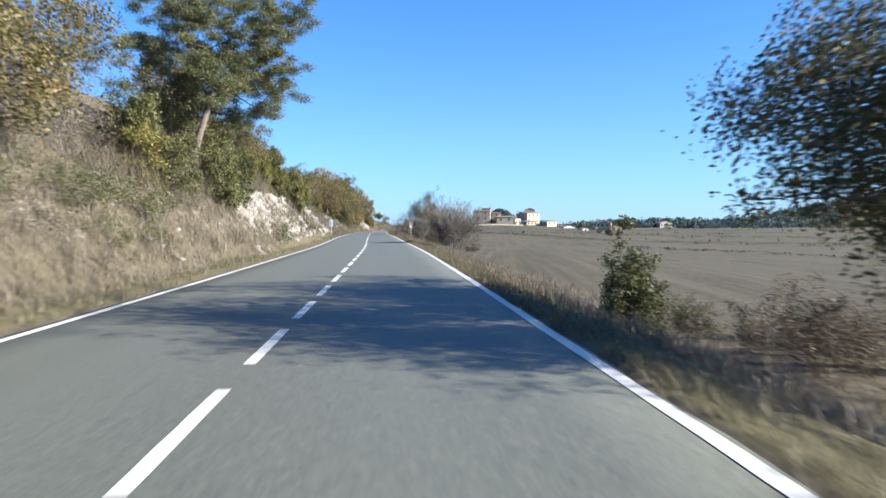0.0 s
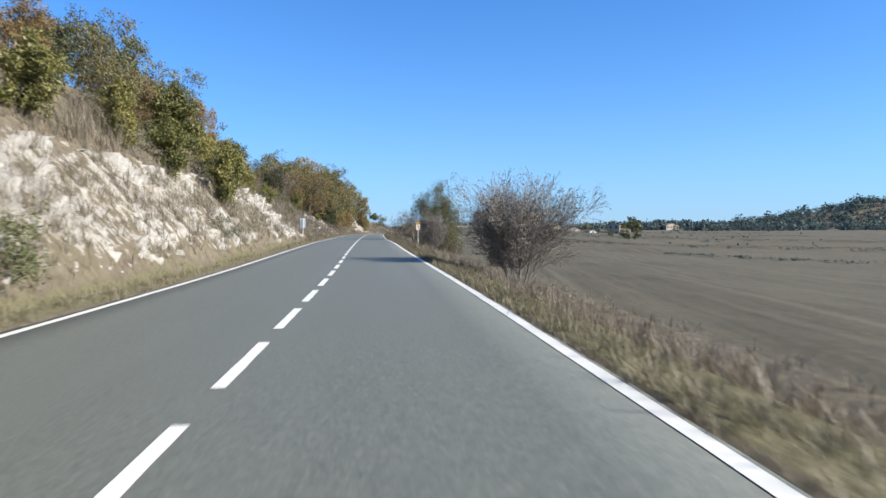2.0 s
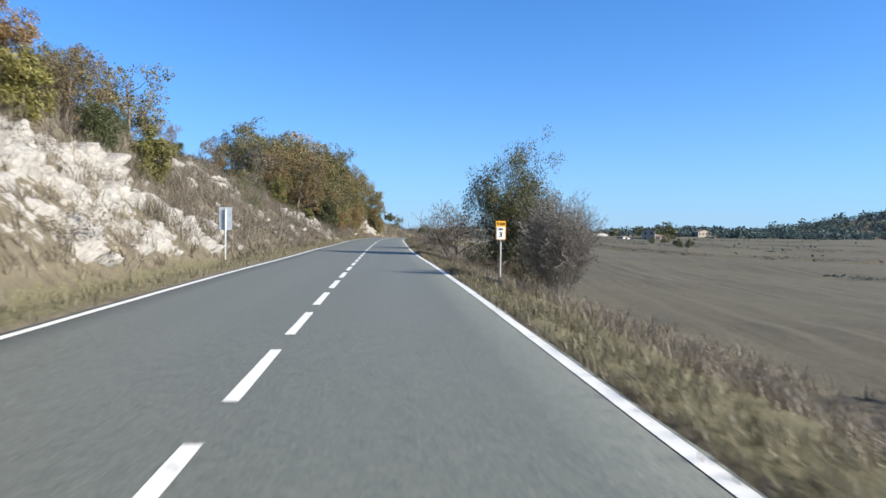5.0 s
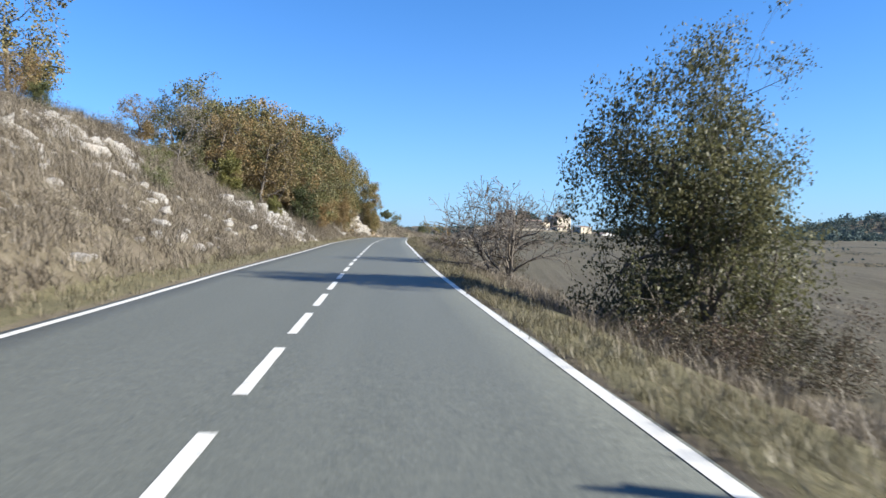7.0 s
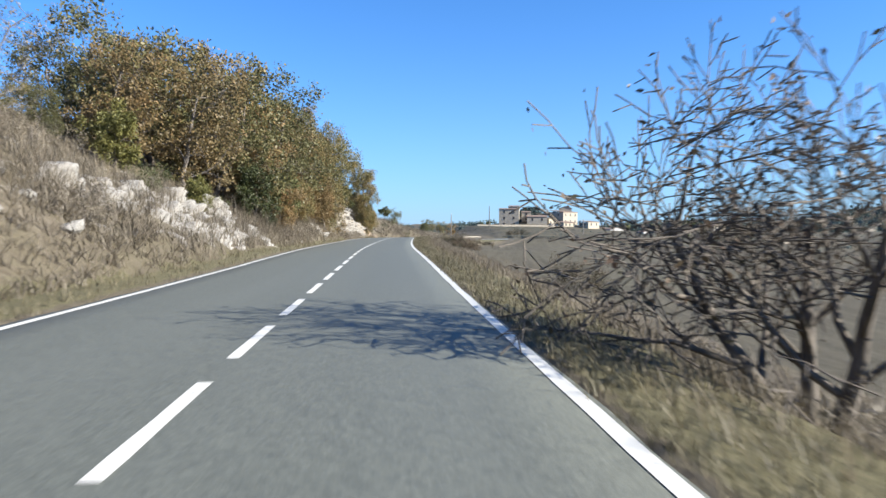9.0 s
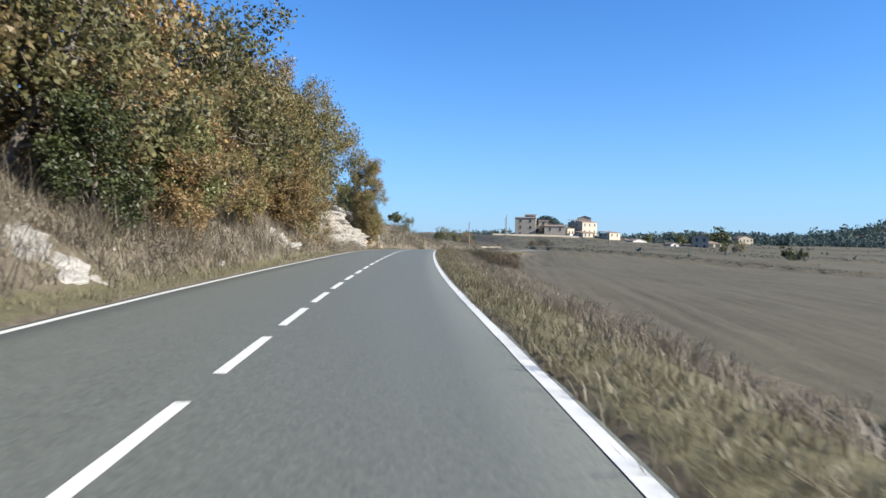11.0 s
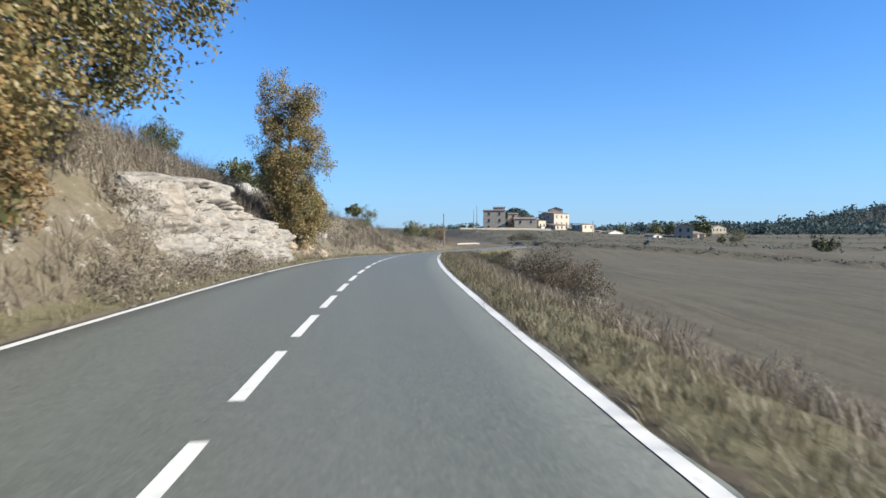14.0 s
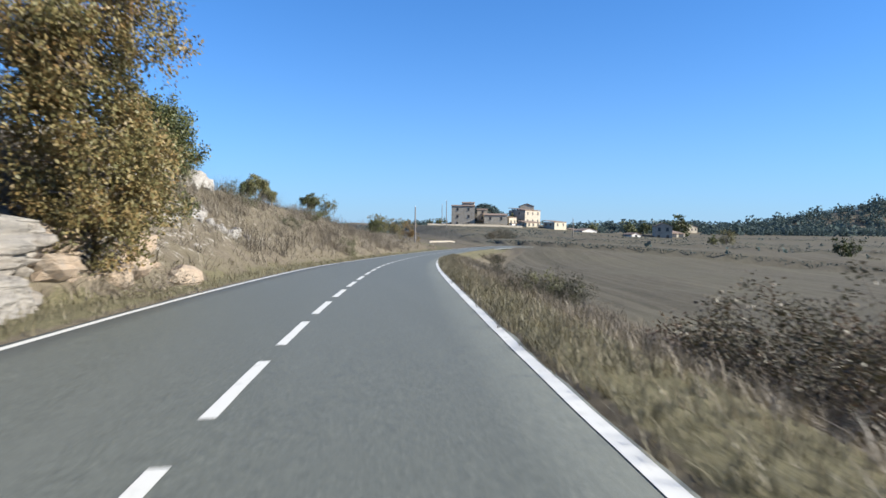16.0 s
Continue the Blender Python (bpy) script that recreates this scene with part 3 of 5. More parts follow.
# plan rows: forks, length ratio, spread, lift, first fork
OAK_PLAN = [(12, 0.42, 0.74, 0.05, 0.12), (5, 0.55, 0.6, 0.04, 0.25), (3, 0.5, 0.55, 0.02, 0.3), (0, 0, 0, 0)]
HERO_PLAN = [(17, 0.40, 0.74, 0.05, 0.06), (6, 0.55, 0.6, 0.04, 0.25), (5, 0.5, 0.55, 0.02, 0.3), (0, 0, 0, 0)]
BROAD_PLAN = [(20, 0.50, 0.76, 0.05, 0.04), (6, 0.55, 0.6, 0.04, 0.25), (5, 0.5, 0.55, 0.02, 0.3), (0, 0, 0, 0)]
SLIM_PLAN = [(14, 0.30, 0.72, 0.05, 0.06), (5, 0.52, 0.6, 0.06, 0.25), (3, 0.5, 0.55, 0.03, 0.3), (0, 0, 0, 0)]
TALL_PLAN = [(30, 0.20, 0.72, 0.08, 0.10), (6, 0.55, 0.6, 0.06, 0.25), (5, 0.5, 0.55, 0.03, 0.3), (0, 0, 0, 0)]
HOLM_PLAN = [(16, 0.42, 0.7, 0.06, 0.04), (5, 0.5, 0.6, 0.04, 0.25), (3, 0.5, 0.55, 0.02, 0.3), (0, 0, 0, 0)]
SHRUB_PLAN = [(4, 0.6, 0.6, 0.05, 0.15), (2, 0.55, 0.55, 0.03, 0.2), (0, 0, 0, 0)]
BARE_PLAN = [(8, 0.5, 0.36, 0.07, 0.25), (6, 0.55, 0.38, 0.07, 0.2), (4, 0.55, 0.40, 0.06, 0.2), (2, 0.5, 0.42, 0.05, 0.3), (0, 0, 0, 0)]
PINE_PLAN = [(14, 0.36, 0.82, 0.03, 0.42), (6, 0.5, 0.65, 0.12, 0.35), (4, 0.5, 0.6, 0.1, 0.3), (0, 0, 0, 0)]

MODELS = {}
OAK_LABEL = "downy oak with brown and olive autumn leaves"
for s in range(4):
    MODELS["oak%d" % s] = plant("oak_tree", 20 + s, OAK_LABEL, "tree", OAK_PLAN, 5.4, 0.13, ((M_OAK, M_OAK_OLIVE, M_OAK, M_OAK_RUST)[s], 13, 0.40, 0.165), group="roadside oaks")
for s in range(2):
    MODELS["rust%d" % s] = plant("oak_tree", 30 + s, "young oak with rust-brown autumn leaves", "tree", SLIM_PLAN, 4.2, 0.07, (M_OAK_RUST, 15, 0.3, 0.13), group="roadside oaks")
for s in range(2):
    MODELS["hero%d" % s] = plant("oak_tree", 36 + s, "broad leafy oak with olive-brown leaves beside the verge", "tree", HERO_PLAN, 5.0, 0.14, (M_OAK, 26, 0.34, 0.092), group="roadside oaks")
MODELS["broad"] = plant("oak_tree", 39, "broad dense oak with olive-brown leaves down to the verge", "tree", BROAD_PLAN, 5.0, 0.15, (M_OAK, 46, 0.36, 0.092), group="roadside oaks")
MODELS["verge_oak"] = plant("oak_tree", 46, "broad oak with dark olive leaves on forked trunks beside the verge", "tree", BROAD_PLAN, 4.6, 0.13, (M_OAK_OLIVE, 18, 0.36, 0.085), stems=2, tilt=0.3, group="roadside oaks")
MODELS["overhang"] = plant("oak_tree", 44, "dark leafy oak on a bare trunk hanging over the verge", "tree", [(14, 0.42, 0.72, 0.06, 0.5), (6, 0.55, 0.6, 0.03, 0.25), (5, 0.5, 0.55, 0.02, 0.3), (0, 0, 0, 0)], 5.2, 0.15, (M_OAK, 28, 0.34, 0.075, 0.55, 1.0, 0.0, None, 0.65), tilt=0.4, group="roadside oaks")
MODELS["roadoak"] = plant("oak_tree", 41, "tall slender oak with brown leaves above the rock cutting", "tree", TALL_PLAN, 7.2, 0.13, (M_OAK, 27, 0.30, 0.088), group="roadside oaks")
for s in range(2):
    MODELS["holm%d" % s] = plant("holm_oak", 50 + s, "dense dark green holm oak on the bank", "tree", HOLM_PLAN, 3.4, 0.10, (M_HOLM, 16, 0.32, 0.135), tilt=0.3, group="holm oaks")
MODELS["pine"] = plant("pine_tree", 61, "pine with open grey-green crown on the slope", "tree", PINE_PLAN, 8.5, 0.16, (M_PINE, 170, 0.36, 0.13, 0.18, 0.6), tilt=0.55)
MODELS["umbrella"] = plant("pine_tree", 66, "small umbrella pine on the skyline", "tree", [(8, 0.27, 0.8, 0.06, 0.66), (5, 0.55, 0.65, 0.1, 0.35), (3, 0.5, 0.6, 0.1, 0.3), (0, 0, 0, 0)], 4.6, 0.10, (M_PINE, 16, 0.28, 0.26, 0.25), group="skyline pines")
MODELS["far"] = plant("far_tree", 55, "dark rounded evergreen tree among the fields", "tree", [(9, 0.45, 0.7, 0.06, 0.05), (3, 0.5, 0.6, 0.04, 0.25), (0, 0, 0, 0)], 3.4, 0.12, (M_HOLM, 9, 0.55, 0.5), group="field trees")
MODELS["cypress"] = plant("cypress_tree", 68, "narrow dark cypress on the skyline", "tree", [(26, 0.10, 0.5, 0.25, 0.05), (4, 0.6, 0.5, 0.2, 0.2), (0, 0, 0, 0)], 4.0, 0.1, (M_HOLM, 14, 0.16, 0.2, 0.4))
for s in range(2):
    MODELS["juniper%d" % s] = plant("juniper", 70 + s, "yellow-green juniper bush on the rocky bank", "shrub", [(16, 0.34, 0.5, 0.12, 0.05), (5, 0.5, 0.45, 0.1, 0.2), (2, 0.5, 0.45, 0.1, 0.2), (0, 0, 0, 0)], 2.4, 0.06, (M_JUNIPER, 16, 0.22, 0.15, 0.3), group="junipers")
for s in range(4):
    MODELS["scrub%d" % s] = plant("dry_shrub", 80 + s, "dry grey-brown scrub bush with fine twigs", "shrub", SHRUB_PLAN, 0.75, 0.012, (M_SCRUB, 11, 0.2, 0.10, 0.2), M_TWIG, stems=4, tilt=0.9, crown="foliage", wood_name="twig_tangle", group="dry scrub")
for s in range(2):
    MODELS["green%d" % s] = plant("green_shrub", 90 + s, "low dark green evergreen shrub", "shrub", SHRUB_PLAN, 0.9, 0.02, (M_HOLM, 26, 0.2, 0.055), M_TWIG, stems=5, tilt=0.8, crown="foliage", wood_name="twig_tangle", group="green shrubs")
for s in range(2):
    MODELS["bramble%d" % s] = plant("bramble_bush", 95 + s, "tangled dark bramble bush with few reddish leaves", "shrub", [(5, 0.6, 0.6, 0.0, 0.15), (4, 0.55, 0.6, -0.02, 0.2), (2, 0.5, 0.6, 0, 0.2), (0, 0, 0, 0)], 1.25, 0.014, (M_BRAMBLE, 15, 0.18, 0.048), M_TWIG, stems=6, tilt=0.9, crown="foliage", wood_name="twig_tangle", group="brambles")
MODELS["bare"] = plant("bare_tree", 101, "leafless grey many-stemmed tree beside the verge", "tree", BARE_PLAN, 3.2, 0.035, (M_BRAMBLE, 1, 0.1, 0.06, 0.5, 1.0, 0.0, None, 0.4), M_BARK_GREY, stems=14, tilt=0.5, thin=0.006, crook=0.28)
MODELS["bare_small"] = plant("bare_tree", 105, "small dark tree with crooked bare branches", "tree", [(8, 0.62, 0.5, 0.05, 0.22), (5, 0.6, 0.5, 0.05, 0.25), (4, 0.55, 0.5, 0.04, 0.25), (2, 0.5, 0.55, 0.04, 0.3), (0, 0, 0, 0)], 2.15, 0.085, (M_BRAMBLE, 1, 0.08, 0.07, 0.5, 1.0, 0.0, None, 0.2), M_BARK, stems=3, tilt=0.42, thin=0.007, crook=0.7)
MODELS["sapling"] = plant("bare_tree", 108, "thin pale sapling nearly bare", "tree", SLIM_PLAN, 3.2, 0.03, (M_SCRUB, 2, 0.2, 0.08, 0.4), M_BARK_GREY)
USED = set()


def put(key, x, y, scale=1.0, turn=None, sink=0.0, wide=1.0, label="", z=None):
    """Stand a plant on the ground; the first one of a model is the model itself."""
    turn = float(rng.uniform(0, 360)) if turn is None else turn
    zz = ground_at(x, y) if z is None else z
    m = pose(x, y, zz - sink, 0, 0, turn) @ Matrix.Diagonal((scale * wide, scale * wide, scale, 1))
    if key not in USED:
        USED.add(key)
        ob = MODELS[key]
        ob.matrix_world = m
    else:
        ob = copy_thing(MODELS[key], Matrix.Identity(4))
        ob.matrix_basis = m
    if label:
        tagged(ob, label)
    return ob


def bank(y, v):
    """A place v metres outside the uphill edge line."""
    return float(road_x(min(y, 262))) - HALF - v, y


# things of the uphill side
put("pine", -7.2, 33.0, 1.08, 150, 0.0, 1.2)
for y, v, s, k in ((32.4, 3.6, 0.7, "holm1"), (28.2, 4.4, 0.6, "holm0"), (34.6, 3.4, 0.6, "holm1")):
    put(k, *bank(y, v), s)
for y, v, s, k in ((9, 6.8, 1.0, "oak0"), (12, 8.5, 1.1, "oak1"), (14.5, 5.6, 0.8, "rust0"), (16, 9.5, 1.1, "holm0"), (18.5, 6.4, 0.85, "oak2"), (21, 9, 1.15, "oak3"), (23, 6.2, 1.3, "sapling"), (25.5, 7.5, 1.5, "sapling"), (28, 5.6, 0.9, "holm1"),
                   (30, 8.5, 1.1, "oak1"), (33, 6.5, 0.8, "sapling"), (35, 6.0, 0.75, "oak2"), (38, 8.0, 0.95, "oak3"), (41, 6.0, 0.7, "holm0"), (44, 9.0, 0.9, "oak0"), (26, 12, 1.2, "oak2"), (17, 13, 1.25, "oak3"), (10, 13, 1.2, "oak2"),
                   (52, 7.5, 0.75, "rust0"), (54, 6.4, 0.75, "oak1"), (57, 8.4, 0.9, "holm1"), (60, 6.3, 0.75, "rust1"), (63, 7.6, 0.95, "oak2"), (66, 6.6, 0.8, "rust0"), (69, 8.0, 0.95, "oak0"), (72, 6.2, 0.75, "oak3"), (75, 8.2, 0.9, "oak1"),
                   (78, 6.6, 0.85, "holm0"), (80, 8.8, 0.9, "oak2"), (83, 6.8, 0.75, "rust1"), (86, 5.2, 0.62, "holm1"), (89, 7.4, 0.7, "oak3"), (92, 9.0, 0.7, "oak0"), (56, 12, 1.1, "oak0"), (64, 12.5, 1.1, "oak3"), (73, 13, 1.15, "oak1"), (82, 13.5, 1.1, "oak0"), (90, 14, 1.0, "oak2"),
                   (98, 12.5, 0.8, "oak1"), (112.5, 10.6, 0.45, "oak3"), (113, 9.6, 0.4, "holm0"), (98, 9.0, 0.5, "holm1")):
    put(k, *bank(y, v), s * (0.70 if y > 50 else 0.9))
for x, y, s, k in ((-19.8, 124, 1.15, "oak0"), (-21.5, 117, 1.1, "oak1"), (-20.6, 121, 0.9, "holm0")):
    put(k, x, y, s)
for y, v, s, k in ((57.5, 3.9, 0.85, "juniper0"), (52.0, 4.4, 0.7, "juniper1"), (70.5, 3.6, 0.95, "juniper1"), (67.0, 4.6, 0.9, "juniper0"), (61.0, 4.8, 1.1, "juniper1"), (88, 4.2, 0.7, "juniper0"), (46, 4.8, 0.8, "juniper0"), (79, 4.2, 0.6, "juniper1")):
    put(k, *bank(y, v), s)
put("juniper0", *bank(61.2, 2.5), 1.05, 70, 0.1, 0.75)
put("juniper1", *bank(64.6, 3.2), 0.8, 10, 0.1, 0.8)
# the wood that comes down to the road
for y, v, s, k in ((123, 6.4, 0.26, "oak1"), (125, 8.0, 0.3, "oak2"), (126, 5.4, 0.8, "juniper0"), (128, 6.6, 0.62, "oak3"), (129.6, 4.2, 0.75, "oak3"), (131, 6.4, 0.82, "oak0"), (133.5, 4.4, 0.9, "oak1"),
                   (134.5, 7.5, 1.0, "oak1"), (136.5, 4.6, 0.95, "rust0"), (138, 6.4, 1.1, "oak2"), (139.6, 3.4, 0.75, "rust1"), (141, 5.0, 1.0, "oak3"), (143, 7.4, 1.2, "oak0"), (144, 4.2, 0.9, "rust0"), (146.2, 5.2, 1.05, "oak1"), (147.2, 3.0, 0.6, "rust1"), (149, 7.0, 1.25, "oak2"),
                   (150.5, 4.0, 0.95, "oak3"), (152.5, 5.6, 1.15, "oak0"), (153.5, 2.9, 0.85, "rust0"), (159.5, 3.9, 1.34, "broad"), (160.2, 4.9, 1.22, "hero0"), (153.0, 3.6, 1.2, "hero1"), (157, 6.0, 1.2, "oak1"), (127, 11, 0.4, "oak3"), (132, 11, 0.62, "oak1"), (137, 11.5, 0.9, "oak0"), (142, 11.5, 1.0, "oak2"), (147, 11, 1.1, "oak3"), (152, 10.5, 1.1, "oak1"),
                   (158.5, 9, 1.0, "oak2")):
    put(k, *bank(y, v), s * (1.2 if 126.5 < y < 147 else 1.0))
for y, v, s, k in ((137.5, 2.2, 0.5, "rust0"), (142.5, 2.2, 0.5, "oak2"), (145.5, 2.4, 0.6, "rust0"), (151.5, 2.2, 0.7, "rust1"), (154.5, 2.2, 0.75, "oak0"), (156.0, 2.0, 0.6, "rust0"), (134.0, 2.8, 0.55, "oak3"), (136.6, 2.4, 0.85, "holm0"), (133.0, 2.4, 0.7, "holm1"), (152.5, 1.7, 0.7, "oak3"), (155.2, 1.8, 0.62, "oak0"), (135.8, 1.9, 0.62, "rust0"), (127.3, 3.0, 0.5, "juniper1")):
    put(k, *bank(y, v), s)
put("sapling", *bank(120.5, 6.5), 1.2)
put("roadoak", *bank(177.3, 1.4), 0.93, 215, 0.1, 0.9)
put("holm0", -17.0, 243, 2.3)
put("holm1", -20.5, 245, 2.0)
put("holm1", -11.5, 190, 0.8)
put("oak2", *bank(170, 9.0), 0.5)
put("oak1", *bank(167, 10.5), 0.55)
put("holm0", *bank(196, 7.0), 1.0)
put("holm1", *bank(199, 8.5), 0.9)
for x, y, s, k in ((-10.5, 275, 1.3, "umbrella"), (-12.3, 275, 1.35, "cypress"), (-8.3, 277, 0.95, "umbrella"), (-1.2, 292, 1.05, "umbrella"), (2.5, 280, 0.8, "oak1"), (6.5, 262, 0.6, "sapling"), (9, 268, 0.6, "holm0"), (11.5, 290, 0.7, "oak2"), (16, 300, 0.7, "oak0"), (20, 310, 0.7, "oak3"), (-20, 284, 0.9, "oak0")):
    put(k, x, y, s)

# the valley side
put("overhang", 9.3, 6.1, 1.36, 60)
# The next two oaks are added beyond the view for shade on the road.
put("overhang", 12.4, 9.6, 1.4, 140)
put("overhang", 11.4, 3.4, 1.35, 80)
put("bramble0", 8.6, 15.9, 0.7)
put("holm1", 7.5, 15.4, 0.5, 20)
put("green0", 8.3, 14.7, 0.9)
put("bramble1", 9.4, 10.9, 0.9)
put("bramble0", 10.3, 13.2, 0.9)
put("green1", 7.9, 181.2, 0.8)
put("bare", 6.9, 52.9, 0.9, 40)
put("bare", 5.6, 80.0, 0.62, 160, 0.0, 0.7)
put("bramble0", 9.2, 70.8, 1.0, 0, 0.0, 0.8)
put("verge_oak", 7.6, 95.0, 1.15, 30, 0.0, 0.68)
put("bare_small", 5.2, 106.6, 1.2, 120)
put("bramble1", 8.0, 125.6, 0.85)
put("bramble0", 5.6, 92.2, 0.8)
put("bramble1", 7.6, 92.6, 0.9)
for x, y, s in ((8.0, 172.0, 1.15), (8.9, 173.2, 1.2), (9.2, 171.6, 1.05), (7.4, 165.3, 0.42), (7.5, 180.6, 0.66), (8.4, 183.6, 0.6), (12.0, 203, 0.9)):
    put("bramble%d" % int(rng.integers(2)), x, y, s)
for x, y, s, k in ((137.6, 405, 2.1, "far"), (133, 410, 1.3, "far"), (112, 331, 0.8, "oak2"), (105, 328, 0.7, "far"), (98, 272, 0.9, "far"), (103, 275, 0.8, "far"), (92, 480, 1.1, "far"), (98, 497, 1.3, "far"), (103, 498, 1.1, "far"),
                   (66, 488, 0.9, "far"), (55, 478, 0.8, "far"), (50, 474, 0.8, "far"), (150, 470, 1.6, "far"), (160, 480, 1.8, "far"), (172, 490, 1.7, "far"), (140, 500, 1.4, "far"), (41, 315, 1.6, "bramble0"), (44, 317, 1.7, "bramble1"), (20.8, 238, 0.8, "bramble0"), (22.4, 239.4, 0.7, "bramble1"), (23.0, 243, 0.6, "bramble0")):
    put(k, x, y, s)

# scrub on the cutting and along the verges
SCRUB = ["scrub0", "scrub1", "scrub2", "scrub3", "scrub1", "green0", "scrub2"]
for k in range(130):
    y = float(rng.uniform(2, 190))
    foot, wide, high = (float(np.interp(y, CUT_Y, CUT_V[i])) for i in range(3))
    stony = float(np.interp(y, CUT_Y, CUT_V[4]))
    if rng.random() < (stony - 0.3) * 1.3:
        continue
    v = foot + 0.2 + (wide + 2.5) * float(rng.random())
    put(SCRUB[int(rng.integers(7))], *bank(y, v), float(rng.uniform(0.55, 1.15)))
# a fringe of scrub on the brow of the cliff and below it
for k in range(46):
    y = float(rng.uniform(160, 182))
    v = 3.0 + 3.5 * float(rng.random()) ** 1.5
    put(["scrub0", "scrub1", "scrub2", "scrub3"][int(rng.integers(4))], *bank(y, v), float(rng.uniform(0.5, 0.95)))
for y, v, s in ((163.2, 0.95, 0.9), (165.2, 0.9, 0.8), (161.5, 0.95, 0.8), (161.0, 1.9, 1.1), (160.0, 1.4, 1.0), (170, 0.75, 0.45), (178, 0.9, 0.8), (176.6, 0.9, 0.6)):
    put("scrub%d" % int(rng.integers(4)), *bank(y, v), s)
for k in range(24):
    put(SCRUB[int(rng.integers(7))], *bank(float(rng.uniform(90, 119)), float(rng.uniform(1.6, 9))), float(rng.uniform(0.5, 0.95)))
for k in range(20):
    put("scrub%d" % int(rng.integers(4)), *bank(float(rng.uniform(157, 167)), float(rng.uniform(0.75, 1.3))), float(rng.uniform(0.5, 1.0)))
for k in range(34):
    put(SCRUB[int(rng.integers(7))], *bank(float(rng.uniform(183, 258)), float(rng.uniform(1.2, 11))), float(rng.uniform(0.6, 1.4)))
# weeds between the verge and the field
for k in range(64):
    y = float(rng.uniform(1, 205))
    x = float(road_x(y)) + right_at(y) + float(rng.uniform(2.2, 5.0))
    put(["scrub0", "scrub1", "scrub2", "scrub3"][int(rng.integers(4))], x, y, float(rng.uniform(0.35, 0.8)))


def grass(name, material, spots, blades, height, label, seed, lean=0.35, width=0.012, wide=0.05):
    """Tufts of single blades, as one piece of stuff."""
    r = np.random.default_rng(seed)
    base = np.array([(x, y, ground_at(x, y) - 0.02) for x, y in spots])
    n = len(base) * blades
    c = np.repeat(base, blades, 0) + np.c_[r.normal(0, wide, (n, 2)), np.zeros(n)]
    h = (height * r.uniform(0.4, 1.25, n))[:, None]
    a = r.uniform(0, 2 * np.pi, n)
    d = np.c_[np.cos(a), np.sin(a), np.zeros(n)]
    s = np.c_[-np.sin(a), np.cos(a), np.zeros(n)] * width
    up = np.array([0, 0, 1.0])
    k = (lean * r.uniform(0.1, 1.6, n))[:, None]
    v = np.stack([c - s, c + s, c + d * h * k * 0.35 + up * h * 0.6 + s * 0.7, c + d * h * k * 0.35 + up * h * 0.6 - s * 0.7,
                  c + d * h * k + up * h - s * 0.15, c + d * h * k + up * h + s * 0.15], 1).reshape(-1, 3)
    q = (np.arange(n) * 6)[:, None, None] + np.array([[0, 1, 2, 3], [3, 2, 5, 4]])[None]
    me = mesh_fast(name, v, q.reshape(-1, 4))
    return tagged(hang(name, me, material), label, "grass", kind="stuff")


def spread(count, y0, y1, u0, u1, seed, power=1.0, clump=0.35, edge=False):
    r = np.random.default_rng(seed)
    out = []
    while len(out) < count:
        y = float(r.uniform(y0, y1))
        u = u0 + (u1 - u0) * float(r.random()) ** power
        x = float(road_x(min(y, 262))) + u + (right_at(y) if edge else 0.0)
        if noise.noise((x * 0.8, y * 0.8, 5.0)) > r.uniform(-0.9, clump):
            out.append((x, y))
    return out


def bank_spread(count, y0, y1, deep, seed):
    """Places for scrub on the cutting, fewer where rock shows."""
    r = np.random.default_rng(seed)
    out = []
    while len(out) < count:
        y = float(r.uniform(y0, y1))
        foot, wide, high, slope, stony = (float(np.interp(y, CUT_Y, row)) for row in CUT_V)
        v = foot + 0.1 + (wide + deep) * float(r.random())
        if noise.noise((y * 0.5, v * 0.7, 2.0)) > r.uniform(-0.9, 0.2) + stony * 0.45:
            out.append(bank(y, v))
    return out


grass("verge_grass", M_GRASS_VERGE, spread(7600, -2, 225, 0.14, 1.5, 1, 1.3, edge=True), 6, 0.17, "yellow-green grass along the road's edge", 2, 0.9, 0.006)
grass("dry_grass", M_GRASS_DRY, spread(4500, -2, 225, 1.1, 5.0, 3, edge=True), 5, 0.22, "tall dry weeds between the verge and the field", 4, 0.4, 0.006)
grass("weeds", M_SCRUB, spread(2200, -2, 225, 1.6, 5.6, 9, edge=True), 9, 0.31, "grey-brown dead weeds below the verge", 10, 1.1, 0.007)
grass("verge_grass", M_GRASS_VERGE, spread(3600, -2, 230, -HALF - 0.32, -HALF - 1.4, 5), 5, 0.17, "yellow-green grass at the foot of the cutting", 6, 0.5, 0.006)
grass("dry_grass", M_GRASS_DRY, bank_spread(5000, -2, 262, 8, 7), 5, 0.28, "dry pale grass on the bank", 8, 0.5, 0.006)
grass("bank_scrub", M_SCRUB, bank_spread(5200, 0, 262, 4, 12), 9, 0.42, "grey-brown heathy scrub covering the bank", 13, 1.0, 0.009)

